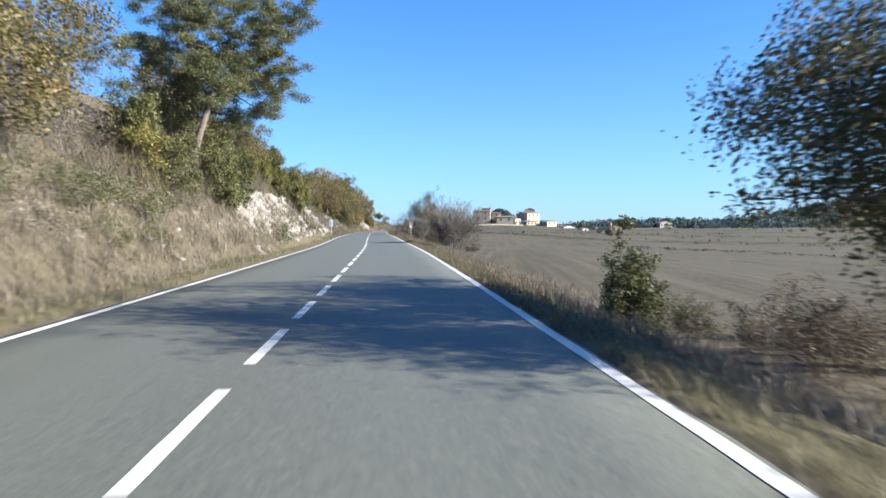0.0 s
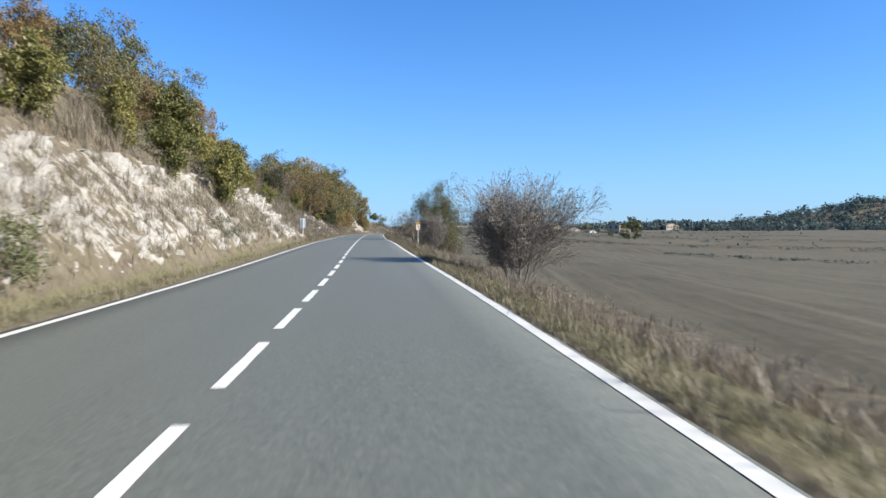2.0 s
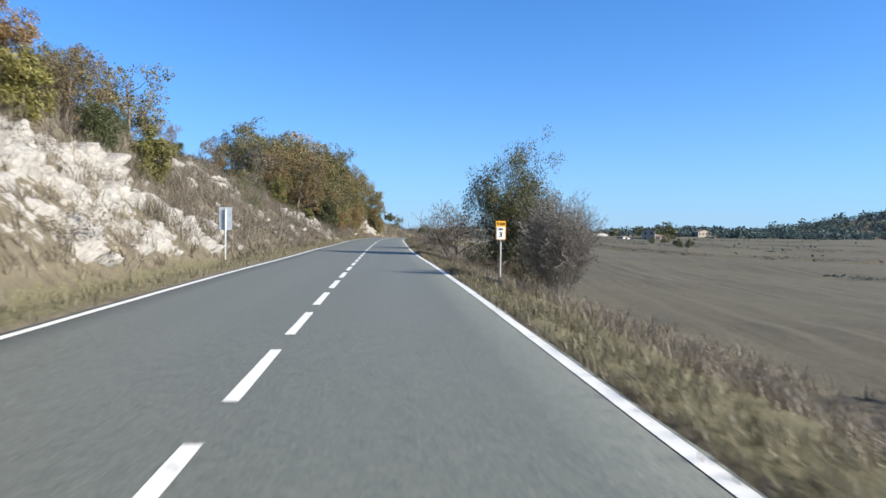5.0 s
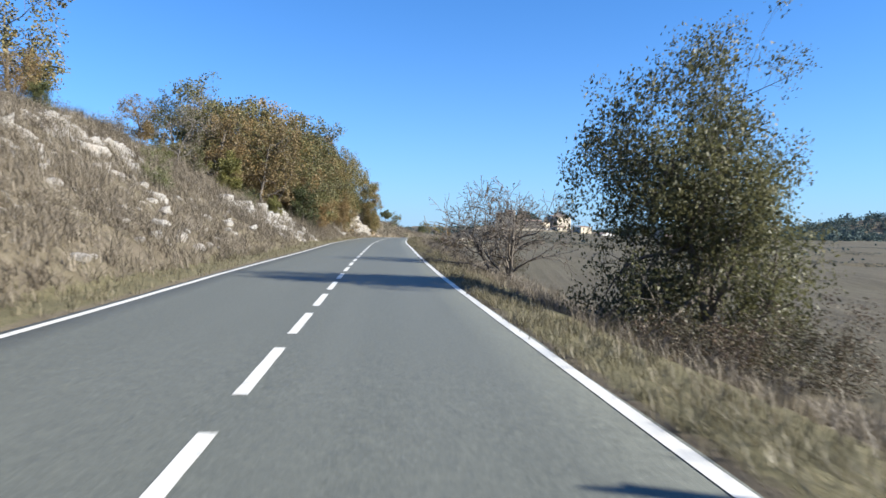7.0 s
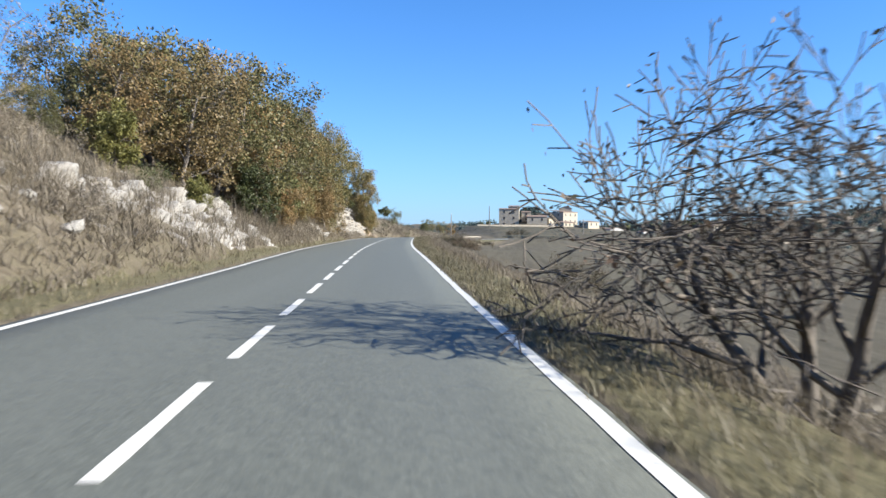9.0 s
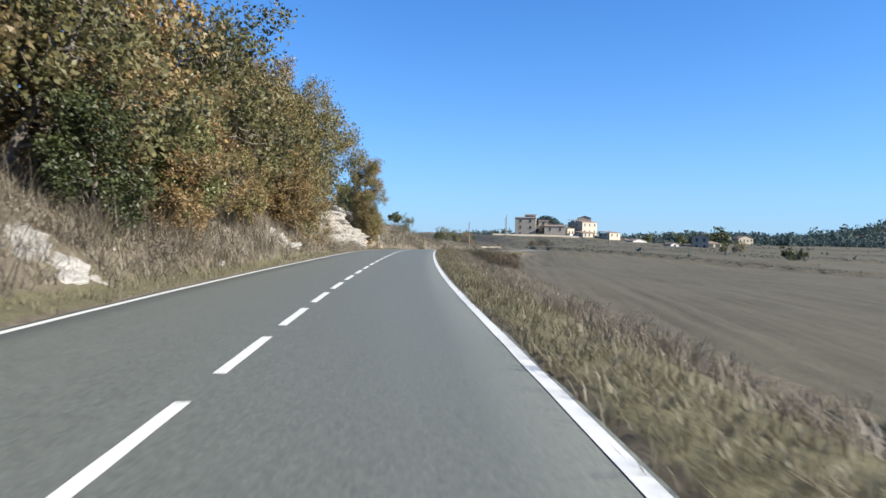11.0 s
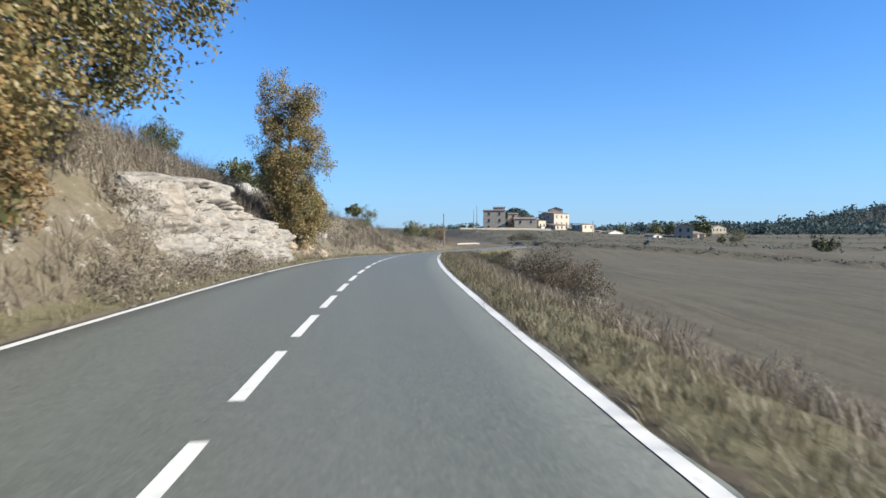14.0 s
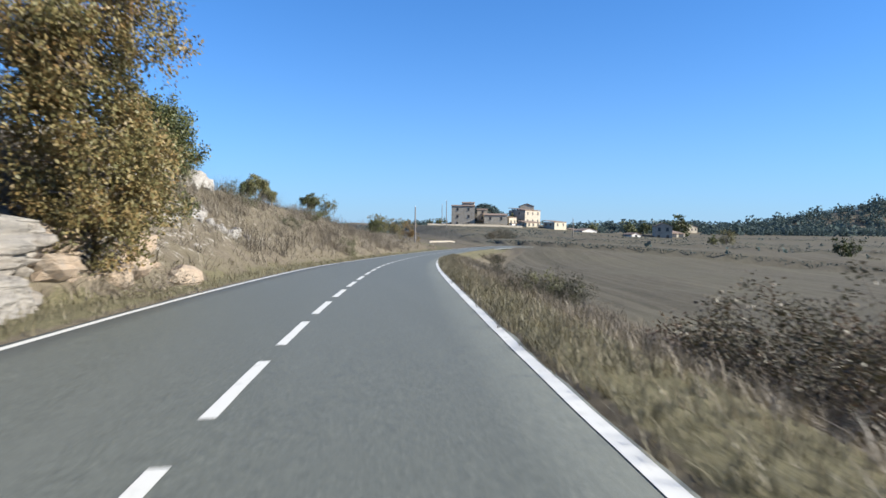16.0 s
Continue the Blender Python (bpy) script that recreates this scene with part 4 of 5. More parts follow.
brow = np.random.default_rng(21)
grass("bank_scrub", M_SCRUB, [bank(float(y), 2.3 + 6 * float(q) ** 1.3) for y, q in zip(brow.uniform(159, 184, 1500), brow.random(1500))], 12, 0.62, "grey leafless scrub along the brow of the cliff", 22, 0.9, 0.008)
grass("bank_scrub", M_SCRUB, [bank(float(y), 1.2 + 3.6 * float(q)) for y, q in zip(brow.uniform(30, 92, 700), brow.random(700))], 11, 0.36, "grey scrub rooted among the broken rocks", 23, 1.0, 0.008)
grass("bank_scrub", M_SCRUB, [bank(float(y), 0.9 + 2.2 * float(q)) for y, q in zip(brow.uniform(130, 158, 800), brow.random(800))], 9, 0.5, "grey-brown scrub below the roadside trees", 24, 0.9, 0.008)
grass("weeds", M_SCRUB, spread(1500, -2, 225, 1.9, 4.6, 31, clump=0.15, edge=True), 10, 0.28, "grey-brown weeds in the dip beside the verge", 32, 1.2, 0.008)
grass("dry_grass", M_GRASS_DRY, [bank(float(y), 0.9 + 5.5 * float(q)) for y, q in zip(brow.uniform(0, 36, 2600), brow.random(2600))], 6, 0.25, "matted pale brown grass on the near bank", 33, 1.3, 0.007)
grass("bank_scrub", M_SCRUB, [bank(float(y), 1.1 + 8.5 * float(q)) for y, q in zip(brow.uniform(84, 120, 1500), brow.random(1500))], 10, 0.38, "grey scrub tufts on the open bank", 34, 1.0, 0.009)
put("green1", *bank(20.0, 4.5), 0.8)


# thickets and tufts that fill the banks
fill = np.random.default_rng(77)


def thicket(count, y0, y1, v0, v1, height, label, seed):
    """Leafless bushes of many thin stems, as one piece of stuff."""
    spots = [bank(float(y), float(v)) for y, v in zip(fill.uniform(y0, y1, count), fill.uniform(v0, v1, count))]
    tagged(grass("thicket", M_SCRUB, spots, 80, height, label, seed, 0.75, 0.006, 0.22), category="scrub")


thicket(60, 3, 36, 1.3, 7.0, 0.75, "low grey-brown bushes on the near bank", 51)
thicket(45, 12, 34, 3.6, 8.0, 1.3, "grey leafless thicket below the hillside oaks", 52)
thicket(90, 36, 92, 1.3, 5.0, 0.6, "small dry grey bushes among the white rocks", 53)
thicket(70, 44, 100, 4.0, 8.5, 1.2, "dry bushes along the top of the cutting", 54)
thicket(70, 92, 122, 1.3, 9.0, 0.6, "dry grey bushes on the open slope", 55)
thicket(60, 115, 130, 1.3, 4.5, 0.55, "low grey bushes among the rocks below the wood", 59)
thicket(34, 127, 145, 1.1, 3.2, 0.9, "grey-brown bushes under the roadside trees", 56)
thicket(60, 159, 184, 2.4, 6.5, 1.0, "bare bushes on the brow of the cliff", 57)
thicket(90, 184, 245, 1.4, 8.0, 1.1, "pale dry bushes on the slope of the bend", 58)
for y, v, k, q in ((14, 4.2, "green0", 1.1), (22, 3.4, "green1", 1.2), (27, 5.0, "juniper0", 0.9), (31, 4.4, "sapling", 1.1), (24.5, 6.0, "sapling", 1.3), (36, 5.2, "juniper1", 0.8), (19, 5.6, "sapling", 1.2)):
    put(k, *bank(y, v), q, 40 * v)
grass("bank_scrub", M_SCRUB, [bank(float(y), 1.0 + 9.0 * float(q)) for y, q in zip(fill.uniform(86, 124, 3200), fill.random(3200))], 10, 0.33, "grey heath covering the open slope", 42, 1.1, 0.007)
grass("bank_scrub", M_SCRUB, [bank(float(y), 0.8 + 6.5 * float(q)) for y, q in zip(fill.uniform(0, 36, 2000), fill.random(2000))], 10, 0.34, "grey-brown heathy tufts on the near bank", 41, 1.1, 0.007)
grass("verge_grass", M_GRASS_VERGE, spread(5200, -2, 225, 0.16, 1.1, 43, 1.0, 0.6, edge=True), 7, 0.13, "short fine grass beside the edge line", 44, 1.1, 0.004)
grass("dry_grass", M_GRASS_DRY, spread(1300, 95, 225, 0.5, 2.6, 45, 1.0, 0.3, edge=True), 6, 0.24, "straw-coloured grass tufts on the verge", 46, 0.7, 0.004)
grass("weeds", M_SCRUB, spread(2400, -2, 225, 1.2, 4.2, 47, edge=True), 9, 0.36, "thin grey weed stalks beside the field", 48, 0.8, 0.005)


# ---------- rocks ----------
def stone_mesh(name, seed, detail=2, planes=16):
    """An angular block: a ball cut by planes, with a rough skin. About 1 m across."""
    r = np.random.default_rng(seed)
    nrm = r.normal(0, 1, (planes, 3))
    nrm[:6] = [(1, 0.1, 0.05), (-1, 0.1, 0.1), (0.1, 1, 0), (0, -1, 0.1), (0.05, 0, 1), (0, 0.1, -1)]
    nrm /= np.linalg.norm(nrm, axis=1)[:, None]
    h = r.uniform(0.40, 0.58, planes)
    bm = bmesh.new()
    bmesh.ops.create_icosphere(bm, subdivisions=detail, radius=1)
    for v in bm.verts:
        d = np.array(v.co)
        k = nrm @ d
        rad = float(np.min(np.where(k > 0.05, h / np.maximum(k, 0.05), 9)))
        v.co = Vector(d * min(rad, 0.85)) * (1 + 0.07 * noise.noise(Vector(d * 3 + seed)))
    me = bpy.data.meshes.new(name)
    bm.to_mesh(me)
    bm.free()
    return me


STONES = [stone_mesh("stone", 200 + s, 3) for s in range(6)]
SMALL_STONES = [stone_mesh("stone_small", 230 + s, 2) for s in range(6)]
for me in STONES + SMALL_STONES:
    me.materials.append(M_ROCK)
WARM_STONES = [stone_mesh("stone_warm", 260 + s, 2) for s in range(3)]
for me in WARM_STONES:
    me.materials.append(M_ROCK_WARM)


def stone(parent, me, x, y, z, sx, sy, sz, tilt=12):
    ob = new("rock", me)
    ob.matrix_world = pose(x, y, z, *(float(a) for a in rng.uniform(-tilt, tilt, 2)), float(rng.uniform(-25, 25))) @ Matrix.Diagonal((sx, sy, sz, 1))
    ob.parent = parent
    return ob


def cutting(y):
    return [float(np.interp(y, CUT_Y, row)) for row in CUT_V]


def chance(*key):
    """A fixed number from 0 to 1 for a set of whole numbers."""
    return noise.cell(Vector((key[0] * 1.37 + 0.5, key[1] * 2.11 + 0.5, (key[2] if len(key) > 2 else 0) * 3.7 + 0.5)))


def strata(name, y0, y1, step, lean, thick, blocks, cover, seed, parent, material, high=None, bulge=0.22, relief=1.0, bury=0.55):
    """A bedded rock sheet on the face of the cutting: layers, joints between blocks, and soil where it dips under the bank."""
    rows = int((y1 - y0) / step) + 1
    verts, w = [], 0
    bands = [-0.4]
    rr = np.random.default_rng(seed)
    while bands[-1] < 7:
        bands.append(bands[-1] + float(rr.uniform(*thick)))
    bands = np.array(bands)
    longs = rr.uniform(*blocks, len(bands))
    cols = int(4.4 / step) + 1
    for a in range(rows):
        y = y0 + a * step
        foot, wide, top = cutting(y)[:3]
        top = (high(y) if high else top * 0.97) * (1 + 0.06 * noise.noise((y * 0.9, seed, 0)))
        zr = float(road_z(y))
        ends = min(1.0, (y - y0) / 0.8, (y1 - y) / 0.8)
        for b in range(cols + 4):
            s = b / cols
            z = top * min(s, 1.0)
            zz = z + 0.16 * noise.noise((y * 0.35, z * 0.3, seed)) + 0.05 * y * (0.4 - chance(seed, 3))
            i = int(np.searchsorted(bands, zz - 0.05 * y * (0.4 - chance(seed, 3)))) - 1
            i = max(0, min(i, len(bands) - 2))
            fz = min(zz - 0.05 * y * (0.4 - chance(seed, 3)) - bands[i], bands[i + 1] - (zz - 0.05 * y * (0.4 - chance(seed, 3))))
            p = (y + 0.15 * noise.noise((y * 2, z * 2, seed)) + 5.3 * chance(i, seed)) / longs[i]
            k = math.floor(p)
            fy = min(p - k, 1 - (p - k)) * longs[i]
            out = (chance(i, k, seed) - 0.4) * 0.12 * relief
            near, cells = noise.voronoi((y * 1.5 + 0.5 * noise.noise((y * 1.5, z * 1.5, seed)), z * 1.9 - 0.35 * y, seed * 1.0))
            out += 0.20 * relief * (noise.cell(cells[0] * 5.0) - 0.45) - 0.10 * relief * max(0.0, 1 - (near[1] - near[0]) / 0.10)
            fine, bits = noise.voronoi((y * 4.3, z * 4.8 + 0.6 * y, seed * 2.0))
            out += 0.09 * relief * (noise.cell(bits[0] * 5.0) - 0.5)
            crack = noise.noise((y * 0.7, z * 0.9, seed + 4.0))
            if crack > -0.25:
                out -= 0.08 * relief * max(0.0, 1 - max(0.0, fz) / 0.07)
                out -= 0.10 * relief * max(0.0, 1 - fy / 0.06)
            out += bulge * noise.noise((y * 0.55, z * 0.7, seed)) + 0.14 * relief * noise.fractal((y * 2.1, z * 2.4, seed), 0.75, 2.1, 5) + 0.07 * noise.fractal((y * 5.5, z * 5.5, seed + 2.0), 0.7, 2.1, 3)
            show = noise.fractal((y * 0.32, z * 0.55, seed + 9.0), 0.8, 2.0, 3) + cover
            sink = 0.6 * (1 - smooth(-0.12, 0.12, show)) + 0.9 * (1 - ends) + bury * max(0.0, 1 - z / 0.55)
            tip = 1 / math.hypot(1, lean[1])
            v = foot + lean[0] + lean[1] * z - out * tip + sink
            z += out * lean[1] * tip * min(1.0, s * 5)
            if s > 1:
                v += (s - 1) * cols * 0.35
                z += (s - 1) * cols * 0.02 - 0.25 * (s - 1) * cols * (0 if b < cols + 3 else 1)
            x, _ = bank(y, v)
            verts.append((x, y, zr + z - (0.15 if b == 0 else 0)))
        w = cols + 4
    i, j = np.meshgrid(np.arange(rows - 1), np.arange(w - 1), indexing="ij")
    q = (i * w + j).ravel()
    return hang(name, mesh_fast(name, verts, np.stack([q, q + w, q + w + 1, q + 1], 1)), material, parent)


cliff = tagged(empty("rock_cliff", pose(0, 0, 0)), "pale layered limestone cliff cut beside the road", "cliff", kind="structure")
strata("massive_rock", 162.7, 169.2, 0.065, (-0.15, 0.30), (0.7, 1.5), (0.8, 1.9), 1.3, 3, cliff, M_ROCK_CREAM, lambda y: 2.65, 0.20, 1.1, 0.0)
strata("bedded_rock", 167.2, 175.8, 0.065, (-0.12, 0.20), (0.5, 1.2), (0.6, 1.5), 1.2, 5, cliff, M_ROCK_CREAM, lambda y: 2.2 - 0.10 * (y - 167.2), 0.20, 0.8, 0.0)
for y, v, z, s in ((166.4, 1.9, 2.25, 0.4), (164.5, 2.0, 2.3, 0.45), (162.0, 2.0, 2.25, 0.4), (170.5, 1.9, 1.9, 0.35), (173, 1.8, 1.6, 0.3)):
    x, _ = bank(y, v)
    stone(cliff, STONES[int(rng.integers(6))], x, y, float(road_z(y)) + z, s * 1.2, s * 1.5, s * 0.8, 10)

# rocky faces and lone boulders along the cutting
face = tagged(empty("rock_face", pose(0, 0, 0)), "white broken limestone showing through the bank", "rock face", kind="structure")
strata("broken_rock", 32.5, 58.0, 0.10, (-0.28, 0.80), (0.25, 0.7), (0.3, 1.0), 0.34, 7, face, M_ROCK)
strata("broken_rock", 57.0, 86.0, 0.10, (-0.28, 0.84), (0.25, 0.6), (0.3, 1.0), 0.2, 8, face, M_ROCK)
strata("broken_rock", 86.0, 118.0, 0.13, (-0.25, 1.30), (0.25, 0.6), (0.3, 1.0), -0.10, 9, face, M_ROCK)
strata("broken_rock", 116.5, 131.0, 0.10, (-0.25, 1.0), (0.2, 0.5), (0.3, 0.9), 0.32, 10, face, M_ROCK, lambda y: 2.4, bury=0.2)
strata("rock_slab", 147.2, 150.6, 0.07, (-0.1, 0.42), (0.9, 1.9), (0.9, 1.6), 0.3, 12, face, M_ROCK, lambda y: 1.5 if y < 149.0 else 0.8)
for k in range(230):
    y = float(rng.choice([rng.uniform(30, 84), rng.uniform(84, 158), rng.uniform(6, 34)]))
    foot, wide, high, slope, stony = cutting(y)
    v = foot + wide * float(rng.uniform(0.0, 1.02))
    x, _ = bank(y, v)
    if rng.random() > stony + 0.1 or noise.noise((y * 0.25, v * 0.5, 3.0)) < -0.15:
        continue
    s = float(rng.uniform(0.10, 0.34)) * (1.4 if rng.random() < 0.15 else 1.0)
    stone(face, SMALL_STONES[int(rng.integers(6))], x, y, ground_at(x, y) + 0.02 * s, s * 1.1, s * float(rng.uniform(1.0, 1.9)), s * 0.75, 25)
for k in range(150):
    y, v = float(fill.uniform(84, 122)), float(fill.uniform(1.4, 8.5))
    x, _ = bank(y, v)
    q = float(fill.uniform(0.12, 0.38))
    stone(face, SMALL_STONES[int(fill.integers(6))], x, y, ground_at(x, y) + 0.03 * q, q * 1.2, q * 1.5, q * 0.8, 25)
heap = tagged(empty("gravel_heap", pose(0, 0, 0)), "pale gravel and stones round the sign post", "gravel", kind="structure")
for k in range(60):
    x, y = 4.9 + 0.45 * float(fill.normal()), 84.0 + 0.6 * float(fill.normal())
    q = float(fill.uniform(0.04, 0.13))
    stone(heap, SMALL_STONES[int(fill.integers(6))], x, y, ground_at(x, y) + 0.01, q, q * 1.3, q * 0.7, 25)
warm = tagged(empty("rock_ledge", pose(0, 0, 0)), "orange-brown sandstone ledge under the tall oak", "rock ledge", kind="structure")
strata("ledge", 175.4, 183.0, 0.08, (-0.1, 0.55), (0.15, 0.4), (0.4, 1.2), 0.35, 15, warm, M_ROCK_WARM, lambda y: 1.5 - 0.12 * (y - 175.4), 0.15)
for k in range(10):
    y = 175.8 + 6.5 * float(rng.random())
    v = 1.0 + 0.9 * float(rng.random())
    x, _ = bank(y, v)
    stone(warm, WARM_STONES[int(rng.integers(3))], x, y, ground_at(x, y) + 0.05, 0.7, float(rng.uniform(0.7, 1.3)), float(rng.uniform(0.35, 0.6)), 10)
band = tagged(empty("rock_band", pose(0, 0, 0)), "low pale limestone step along the upper bank", "rock band", kind="structure")
for k in range(60):
    y = 183.5 + 17 * float(rng.random())
    v = 5.2 + 0.10 * (y - 184) + 0.5 * float(rng.random())
    x, _ = bank(y, v)
    stone(band, SMALL_STONES[int(rng.integers(6))], x, y, ground_at(x, y) + 0.22, 0.7, float(rng.uniform(0.9, 1.7)), float(rng.uniform(0.7, 1.1)), 8)
for k in range(40):
    y = 183.5 + 10 * float(rng.random())
    v = 2.6 + 1.6 * float(rng.random())
    x, _ = bank(y, v)
    s = float(rng.uniform(0.2, 0.45))
    stone(band, SMALL_STONES[int(rng.integers(6))], x, y, ground_at(x, y), s, s * 1.5, s, 20)

# ---------- signs and poles ----------
def cylinder(bm, x, y, z0, z1, r, sides=14, r1=None):
    m = Matrix.Translation((x, y, (z0 + z1) / 2))
    bmesh.ops.create_cone(bm, cap_ends=True, segments=sides, radius1=r, radius2=r if r1 is None else r1, depth=z1 - z0, matrix=m)


def plate(w, h, t, radius=0.03):
    """A sheet with rounded corners, standing in the xz plane, its face towards -y."""
    bm = bmesh.new()
    pts = []
    for cx, cz, a0 in ((w / 2 - radius, h / 2 - radius, 0), (-w / 2 + radius, h / 2 - radius, 90), (-w / 2 + radius, -h / 2 + radius, 180), (w / 2 - radius, -h / 2 + radius, 270)):
        for k in range(5):
            a = radians(a0 + k * 22.5)
            pts.append((cx + radius * math.cos(a), cz + radius * math.sin(a)))
    f = [bm.verts.new((x, -t / 2, z)) for x, z in pts]
    b = [bm.verts.new((x, t / 2, z)) for x, z in pts]
    bm.faces.new(f)
    bm.faces.new(b[::-1])
    for i in range(len(pts)):
        j = (i + 1) % len(pts)
        bm.faces.new((f[j], f[i], b[i], b[j]))
    bmesh.ops.recalc_face_normals(bm, faces=bm.faces)
    return bm


def words(text, size, parent, material, x, y, z, name):
    """Raised letters on a sign's face."""
    cu = bpy.data.curves.new(name, "FONT")
    cu.body, cu.size, cu.align_x, cu.align_y, cu.extrude, cu.offset = text, size, "CENTER", "CENTER", 0.002, 0.004
    tmp = bpy.data.objects.new(name, cu)
    me = bpy.data.meshes.new_from_object(tmp)
    bpy.data.objects.remove(tmp)
    me.materials.clear()
    ob = hang(name, me, material, parent)
    ob.matrix_basis = pose(x, y, z, 90, 0, 0)
    return ob


def km_sign():
    x, y = 4.72, 84.1
    z = ground_at(x, y)
    s = tagged(empty("kilometre_sign", pose(x, y, z, 0, 0, -4)), "white and orange kilometre sign on a steel post", "road sign")
    top = float(road_z(y)) + 1.46 - z
    bm = bmesh.new()
    cylinder(bm, 0, 0.03, -0.3, top - 0.05, 0.03)
    part("post", bm, M_STEEL, s)
    w, h = 0.31, 0.60
    panel = part("panel", plate(w, h, 0.03), M_SIGN_YELLOW, s)
    panel.matrix_basis = pose(0, -0.025, top - h / 2)
    face_ = part("face", plate(w - 0.05, h * 0.66, 0.006, 0.015), M_SIGN_WHITE, panel, "white field")
    face_.matrix_basis = pose(0, -0.019, -h * 0.135)
    words("T-224", 0.108, panel, M_SIGN_BLACK, 0, -0.018, h * 0.34, "road_number")
    words("km", 0.10, panel, M_SIGN_BLACK, 0, -0.025, 0.045, "unit_word")
    words("3", 0.21, panel, M_SIGN_BLACK, 0, -0.025, -0.135, "number")
    bm = bmesh.new()
    add_box(bm, -0.16, 0.16, 0.0, 0.012, -0.015, 0.015)
    part("bracket", bm, M_STEEL, s).matrix_basis = pose(0, 0.0, top - 0.2)
    bm = bmesh.new()
    cylinder(bm, 0, 0.03, -0.1, 0.06, 0.16, 10)
    part("footing", bm, M_SIGN_BACK, s, "rough concrete footing")


def back_sign():
    x, y = -4.5, 85.4
    z = ground_at(x, y)
    s = tagged(empty("sign_back", pose(x, y, z, 0, 0, 6)), "grey-blue back of a small road sign on a post", "road sign")
    top = float(road_z(y)) + 1.78 - z
    bm = bmesh.new()
    cylinder(bm, 0, 0, -0.3, top - 0.05, 0.03)
    part("post", bm, M_STEEL, s)
    p = part("panel", plate(0.40, 0.74, 0.02), M_SIGN_BACK, s)
    p.matrix_basis = pose(0, 0.045, top - 0.37)
    for dz in (0.18, 0.55):
        bm = bmesh.new()
        add_box(bm, -0.17, 0.17, 0.0, 0.012, -0.015, 0.015)
        part("bracket", bm, M_STEEL, s).matrix_basis = pose(0, 0.022, top - dz)


def pole(x, y, height, name="utility_pole"):
    z = ground_at(x, y)
    s = tagged(empty(name, pose(x, y, z)), "weathered wooden utility pole in the fields", "pole", "utility poles")
    bm = bmesh.new()
    cylinder(bm, 0, 0, -0.5, height, 0.16, 10, 0.10)
    part("shaft", bm, M_BARK_GREY, s)
    bm = bmesh.new()
    cylinder(bm, 0, 0, height, height + 0.12, 0.11, 10, 0.04)
    part("cap", bm, M_STEEL, s)


km_sign()
back_sign()
pole(18.0, 284.5, 6.8)
pole(42.0, 385.0, 9.5)
pole(72.0, 345.0, 5.5)
pole(50.0, 440.0, 9.0)

# ---------- the village and the farm ----------
M_WALL_STONE = plain("rubble_wall", (0.225, 0.200, 0.161), (0.365, 0.327, 0.270), 0.9, 0.95, relief=0.6, dist=0.05)
M_WALL_OCHRE = plain("ochre_render", (0.309, 0.274, 0.211), (0.386, 0.344, 0.274), 0.5, 0.9, relief=0.2)
M_WALL_WHITE = plain("white_render", (0.464, 0.449, 0.421), (0.547, 0.534, 0.506), 0.5, 0.9, relief=0.1)
M_ROOF = plain("clay_tiles", (0.120, 0.081, 0.059), (0.196, 0.140, 0.105), 1.2, 0.9, relief=0.5, dist=0.05)
# Near-black for window panes; on the shed it paints the shade inside.
M_DARK = plain("opening_shade", (0.02, 0.02, 0.022), (0.04, 0.04, 0.042), 2, 0.3, relief=0)
M_WOODWORK = plain("old_woodwork", (0.13, 0.085, 0.055), (0.2, 0.14, 0.09), 4, 0.8)


